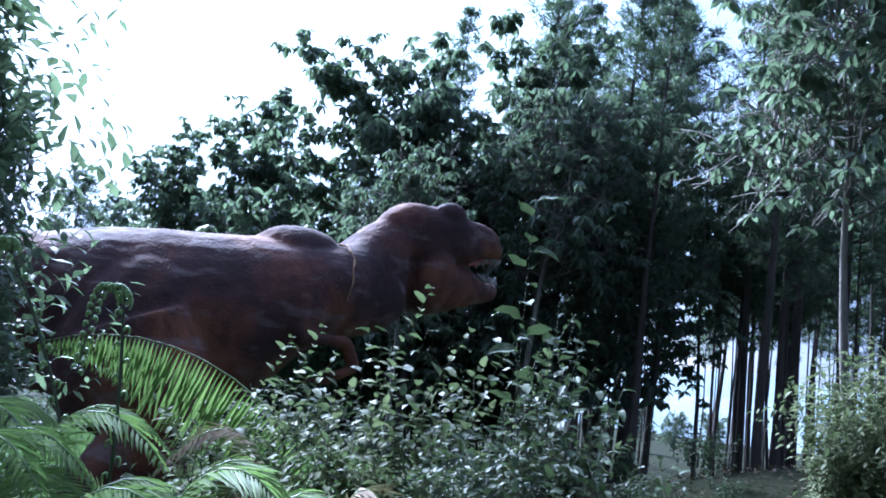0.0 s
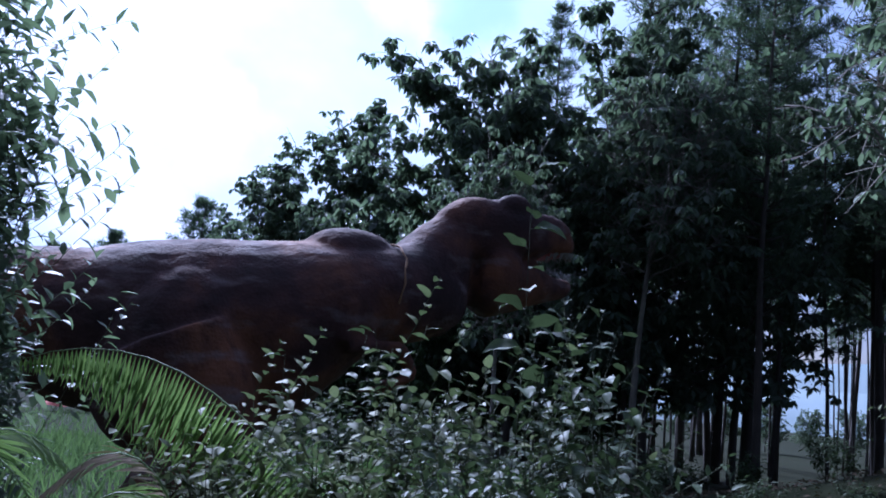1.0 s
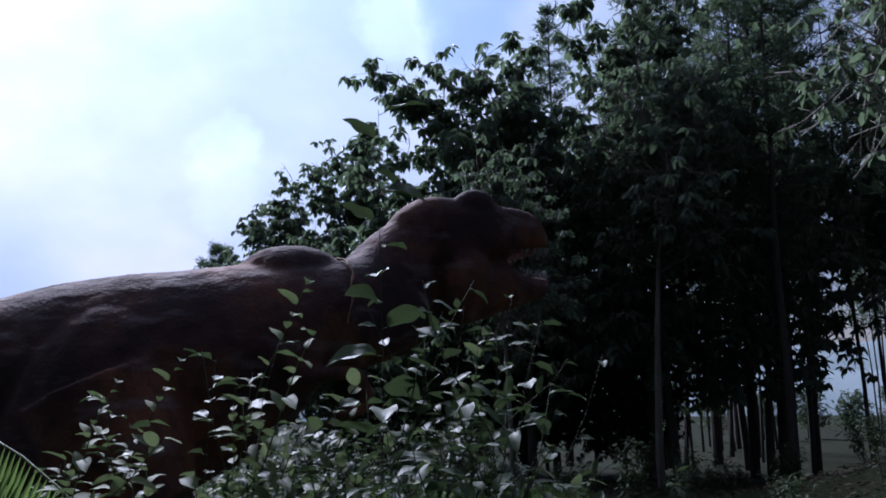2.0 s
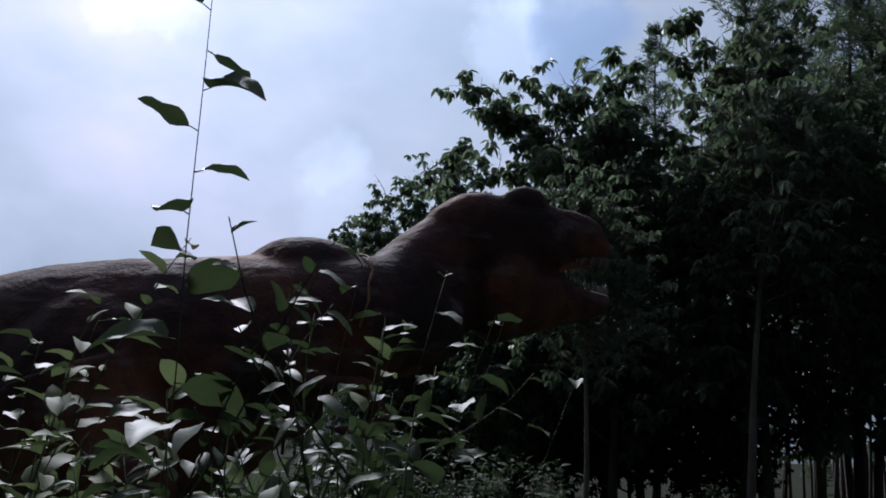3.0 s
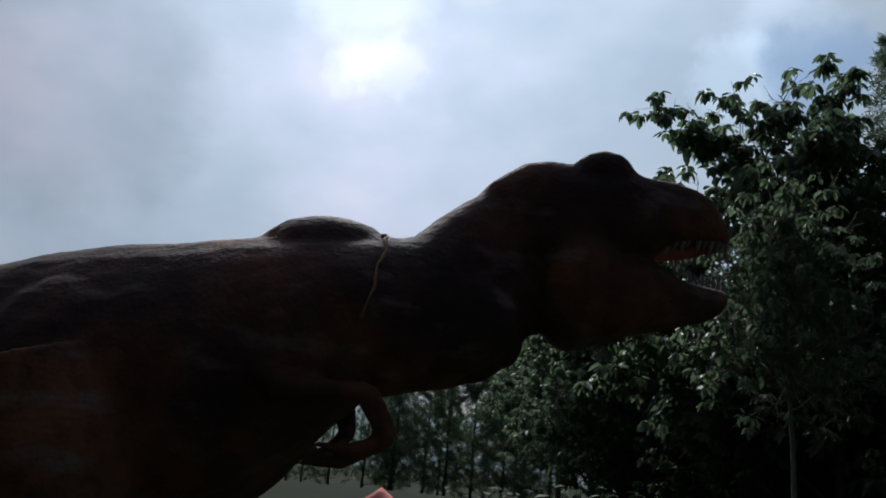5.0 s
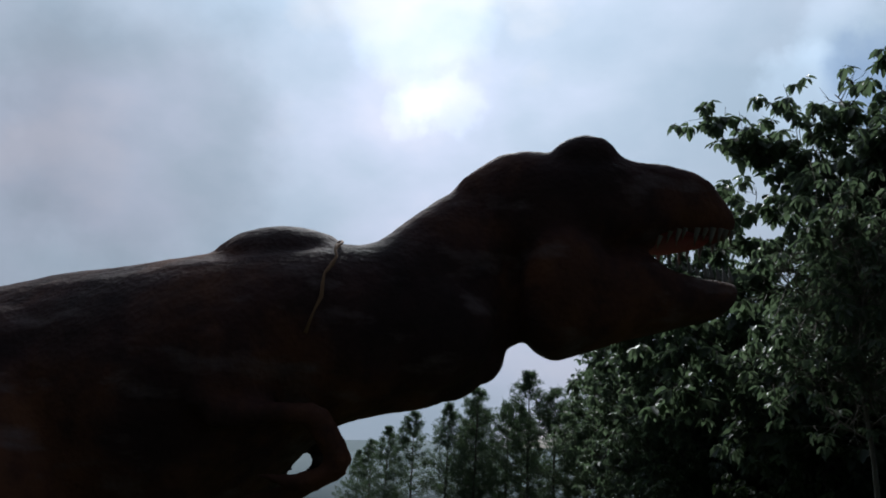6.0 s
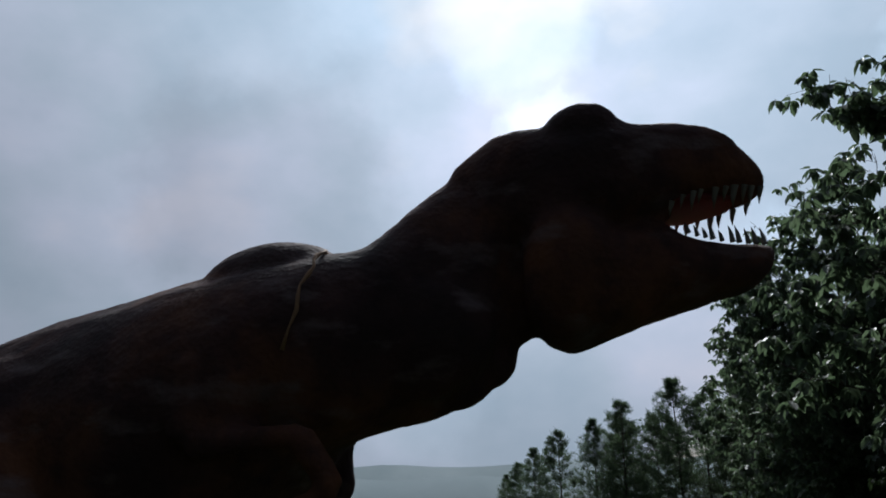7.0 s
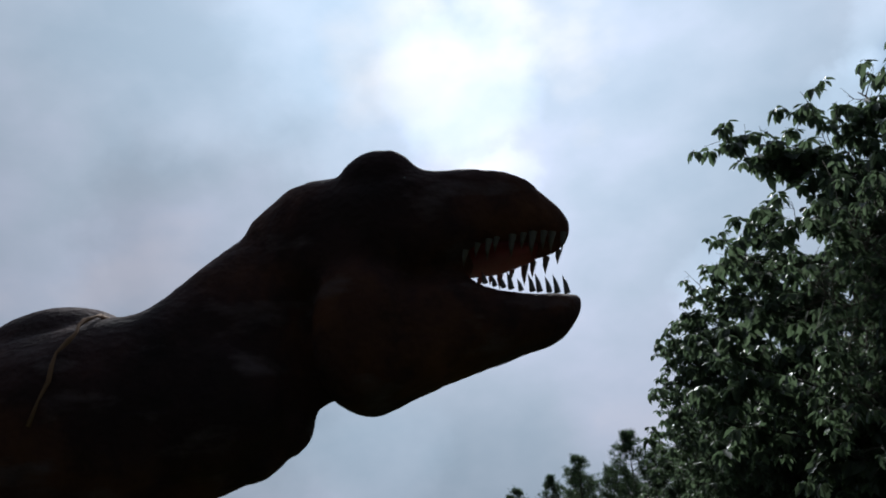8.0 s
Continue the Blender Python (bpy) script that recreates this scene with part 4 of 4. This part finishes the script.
def ring_of_fronds(x, y, high, reach, turns):
    """Fronds that spread from one root, each rising and bending gently outwards."""
    out = []
    for a in turns:
        c, d = math.cos(radians(a)), math.sin(radians(a))
        out.append(((x + c * reach * 0.42, y + d * reach * 0.42, high), (x + c * reach * 1.12, y + d * reach * 1.12, high + 0.02), 0.95))
    return tuple(out)


for k, (x, y, high, reach, turns) in enumerate((
        (-1.30, 2.75, 1.12, 0.55, (-15, 20, 195, 170)), (-0.30, 2.55, 0.98, 0.50, (165, 195, 345, 15)), (-0.75, 2.2, 1.02, 0.50, (10, 165, 190, -15)),
        (-0.95, 2.55, 1.14, 0.55, (-10, 25, 160, 200)), (-0.50, 2.40, 1.06, 0.48, (-15, 170, 15)), (-1.05, 2.30, 1.10, 0.50, (0, 190, -25)), (0.05, 2.35, 0.95, 0.42, (170, 200, 10)))):
    build_fern((x, y, 0.02), ring_of_fronds(x, y, high, reach, turns), FERN, None, 20 + k)
build_fern((0.1, 2.75, 0.02), (((-0.08, 2.6, 1.16), (-0.42, 2.5, 1.08), 0.7), ((0.15, 2.6, 1.05), (0.35, 2.55, 0.95), 0.7), ((-0.05, 2.55, 1.05), (-0.2, 2.3, 1.0), 0.6)), "withered brown fern fronds among green ones", DRY_LEAF, 6)


def build_fiddlehead(x, y, bottom, top, curl, seed, lean=0.0, hang=0.16):
    """A young fern shoot: a straight stalk with curled leaflets, bent over at its tip."""
    rng = random.Random(seed)
    root = new("fern_shoot")
    root.matrix_world = Matrix.Translation((x, y, bottom))
    stalk = Shape()
    tall = top - bottom
    pts = [Vector((0.008 * math.sin(k) + lean * (k / 10) ** 2, 0, tall * k / 10)) for k in range(11)]
    for k in range(1, 9):
        a = math.pi * k / 8
        pts.append(Vector((lean + curl * (1 - math.cos(a)) / 2, 0, tall + abs(curl) * 0.6 * math.sin(a) - 0.02 * max(0, k - 6))))
    for k in range(3):
        pts.append(pts[-1] + Vector((-0.004, 0, -hang / 3)))
    stalk.tube(pts, [0.007 * (1 - 0.7 * k / (len(pts) - 1)) for k in range(len(pts))], 6)
    part("stalk", stalk.mesh("stalk", STEM), root)
    n = len(pts) - 1
    for j in range(64):
        t = min(n - 0.01, 3 + (n - 3) * j / 63)
        i = int(t)
        p = pts[i].lerp(pts[i + 1], t - i)
        side = 1 if j % 2 else -1
        coil = Shape()
        size = 0.022 - 0.011 * j / 63
        ring = [p + Vector((side * (0.006 + size * 0.8 * (1 - math.cos(a)) * 0.5), 0.3 * size * math.sin(j), size * 0.7 * math.sin(a))) for a in [0.6 * q for q in range(8)]]
        coil.tube(ring, [0.0058 - 0.0004 * q for q in range(8)], 5)
        part("curled_leaflet", coil.mesh("curled_leaflet", YOUNG), root)
    tagged(root, "young green fern shoot with curled leaflets", "fern", "fern shoots")


build_fiddlehead(-0.47, 2.52, 0.0, 1.58, -0.085, 1, -0.07)
build_fiddlehead(-0.45, 2.62, 0.0, 1.70, -0.05, 2, -0.45, 0.05)

# ---------------------------------------------------------------- things in the clearing behind


def build_stall():
    x, y = -16.9, 42.3
    z = ground_height(x, y)
    root = new("market_canopy")
    root.matrix_world = Matrix.Translation((x, y, z)) @ Matrix.Scale(0.75, 4)
    cloth = Shape()
    rows = 8
    for i in range(rows + 1):
        for j in range(rows + 1):
            u, v = i / rows * 2 - 1, j / rows * 2 - 1
            peak = 1.15 * max(0, 1 - max(abs(u), abs(v))) ** 1.15
            cloth.v.append(Vector((u * 1.25, v * 1.25, 0.55 + peak - 0.10 * (1 - abs(u)) * abs(v) ** 6)))
    for i in range(rows):
        for j in range(rows):
            q = i * (rows + 1) + j
            cloth.f.append((q, q + rows + 1, q + rows + 2, q + 1))
    me = cloth.mesh("cloth", plain_material("red_cloth", (0.62, 0.13, 0.10), 0.8, 3.0))
    part("cloth", me, root, "faded red cloth roof")
    for a in (-1, 1):
        for b in (-1, 1):
            leg = Shape()
            leg.tube([Vector((a * 1.22, b * 1.22, -0.1)), Vector((a * 1.22, b * 1.22, 0.55))], [0.025, 0.025], 8)
            part("post", leg.mesh("post", PALE_BARK), root)
    tagged(root, "low peaked red cloth canopy on four posts", "canopy")


def build_table():
    x, y = -14.9, 42.6
    root = new("table")
    root.matrix_world = Matrix.Translation((x, y, ground_height(x, y))) @ Matrix.Rotation(0.3, 4, "Z")
    white = plain_material("white_board", (0.72, 0.74, 0.74), 0.5, 8.0, 0.15)
    bm = bmesh.new()
    bmesh.ops.create_cube(bm, size=1.0, matrix=Matrix.Translation((0, 0, 0.72)) @ Matrix.Diagonal((2.4, 0.9, 0.06, 1)))
    bmesh.ops.bevel(bm, geom=bm.edges[:], offset=0.012, segments=2, affect="EDGES")
    me = bpy.data.meshes.new("tabletop")
    bm.to_mesh(me)
    bm.free()
    me.materials.append(white)
    part("tabletop", me, root, "white tabletop")
    for a in (-1, 1):
        for b in (-1, 1):
            leg = Shape()
            leg.tube([Vector((a * 1.1, b * 0.38, -0.05)), Vector((a * 1.1, b * 0.38, 0.70))], [0.03, 0.03], 8)
            part("leg", leg.mesh("leg", PALE_BARK), root)
    tagged(root, "long white table beside the red canopy", "table")


# a far pale roof or board, modelled as a plain slab
def build_slab():
    x, y = -7.2, 42.5
    me = bpy.data.meshes.new("pale_slab")
    bm = bmesh.new()
    bmesh.ops.create_cube(bm, size=1.0, matrix=Matrix.Diagonal((2.2, 1.2, 0.5, 1)))
    bmesh.ops.bevel(bm, geom=bm.edges[:], offset=0.1, segments=3, affect="EDGES")
    for v in bm.verts:
        v.co += Vector((0, 0, 0.12 * noise.noise(v.co * 1.3)))
    bm.to_mesh(me)
    bm.free()
    me.materials.append(plain_material("pale_grey", (0.42, 0.40, 0.40), 0.85, 3.0))
    ob = new("pale_slab", me)
    ob.matrix_world = Matrix.Translation((x, y, ground_height(x, y) + 0.22)) @ Matrix.Rotation(0.4, 4, "Z")
    tagged(ob, "pale grey slab standing in for a far pale roof board", "stone")


build_stall()
build_table()
build_slab()


def build_grass():
    """Blades over the clearing and along the path's edge."""
    r2 = np.random.RandomState(4)
    n = 26000
    x, y = r2.uniform(-9, 3, n), r2.uniform(6.5, 22, n)
    x[:7000], y[:7000] = r2.uniform(-20, 2, 7000), r2.uniform(22, 44, 7000)
    base = np.stack([x, y, [ground_height(a, b) - 0.02 for a, b in zip(x, y)]], 1)
    ahead = np.stack([r2.randn(n) * 0.35, r2.randn(n) * 0.35, np.ones(n)], 1)
    size = r2.uniform(0.15, 0.45, n)
    me = many_leaves("grass", GRASS, base, ahead, r2.randn(n, 3), size, size * 0.07, 0.35, 0.0, True)
    tagged(new("grass", me), "tall green grass in the clearing", "grass", kind="stuff")


build_grass()


def build_litter():
    """Fallen leaves on the bank and under the wood."""
    r2 = np.random.RandomState(9)
    n = 12000
    x, y = r2.uniform(3, 17, n), r2.uniform(8.5, 26, n)
    base = np.stack([x, y, [ground_height(a, b) + 0.03 for a, b in zip(x, y)]], 1)
    size = r2.uniform(0.05, 0.13, n)
    me = many_leaves("leaf_litter", LITTER, base, r2.randn(n, 3) * [1, 1, 0.25], np.array([0, 0, 1.0]) + r2.randn(n, 3) * 0.4, size, size * 0.5, 0.2, 0.1, True)
    tagged(new("leaf_litter", me), "brown fallen leaves on dark earth", "leaf litter", kind="stuff")


build_litter()
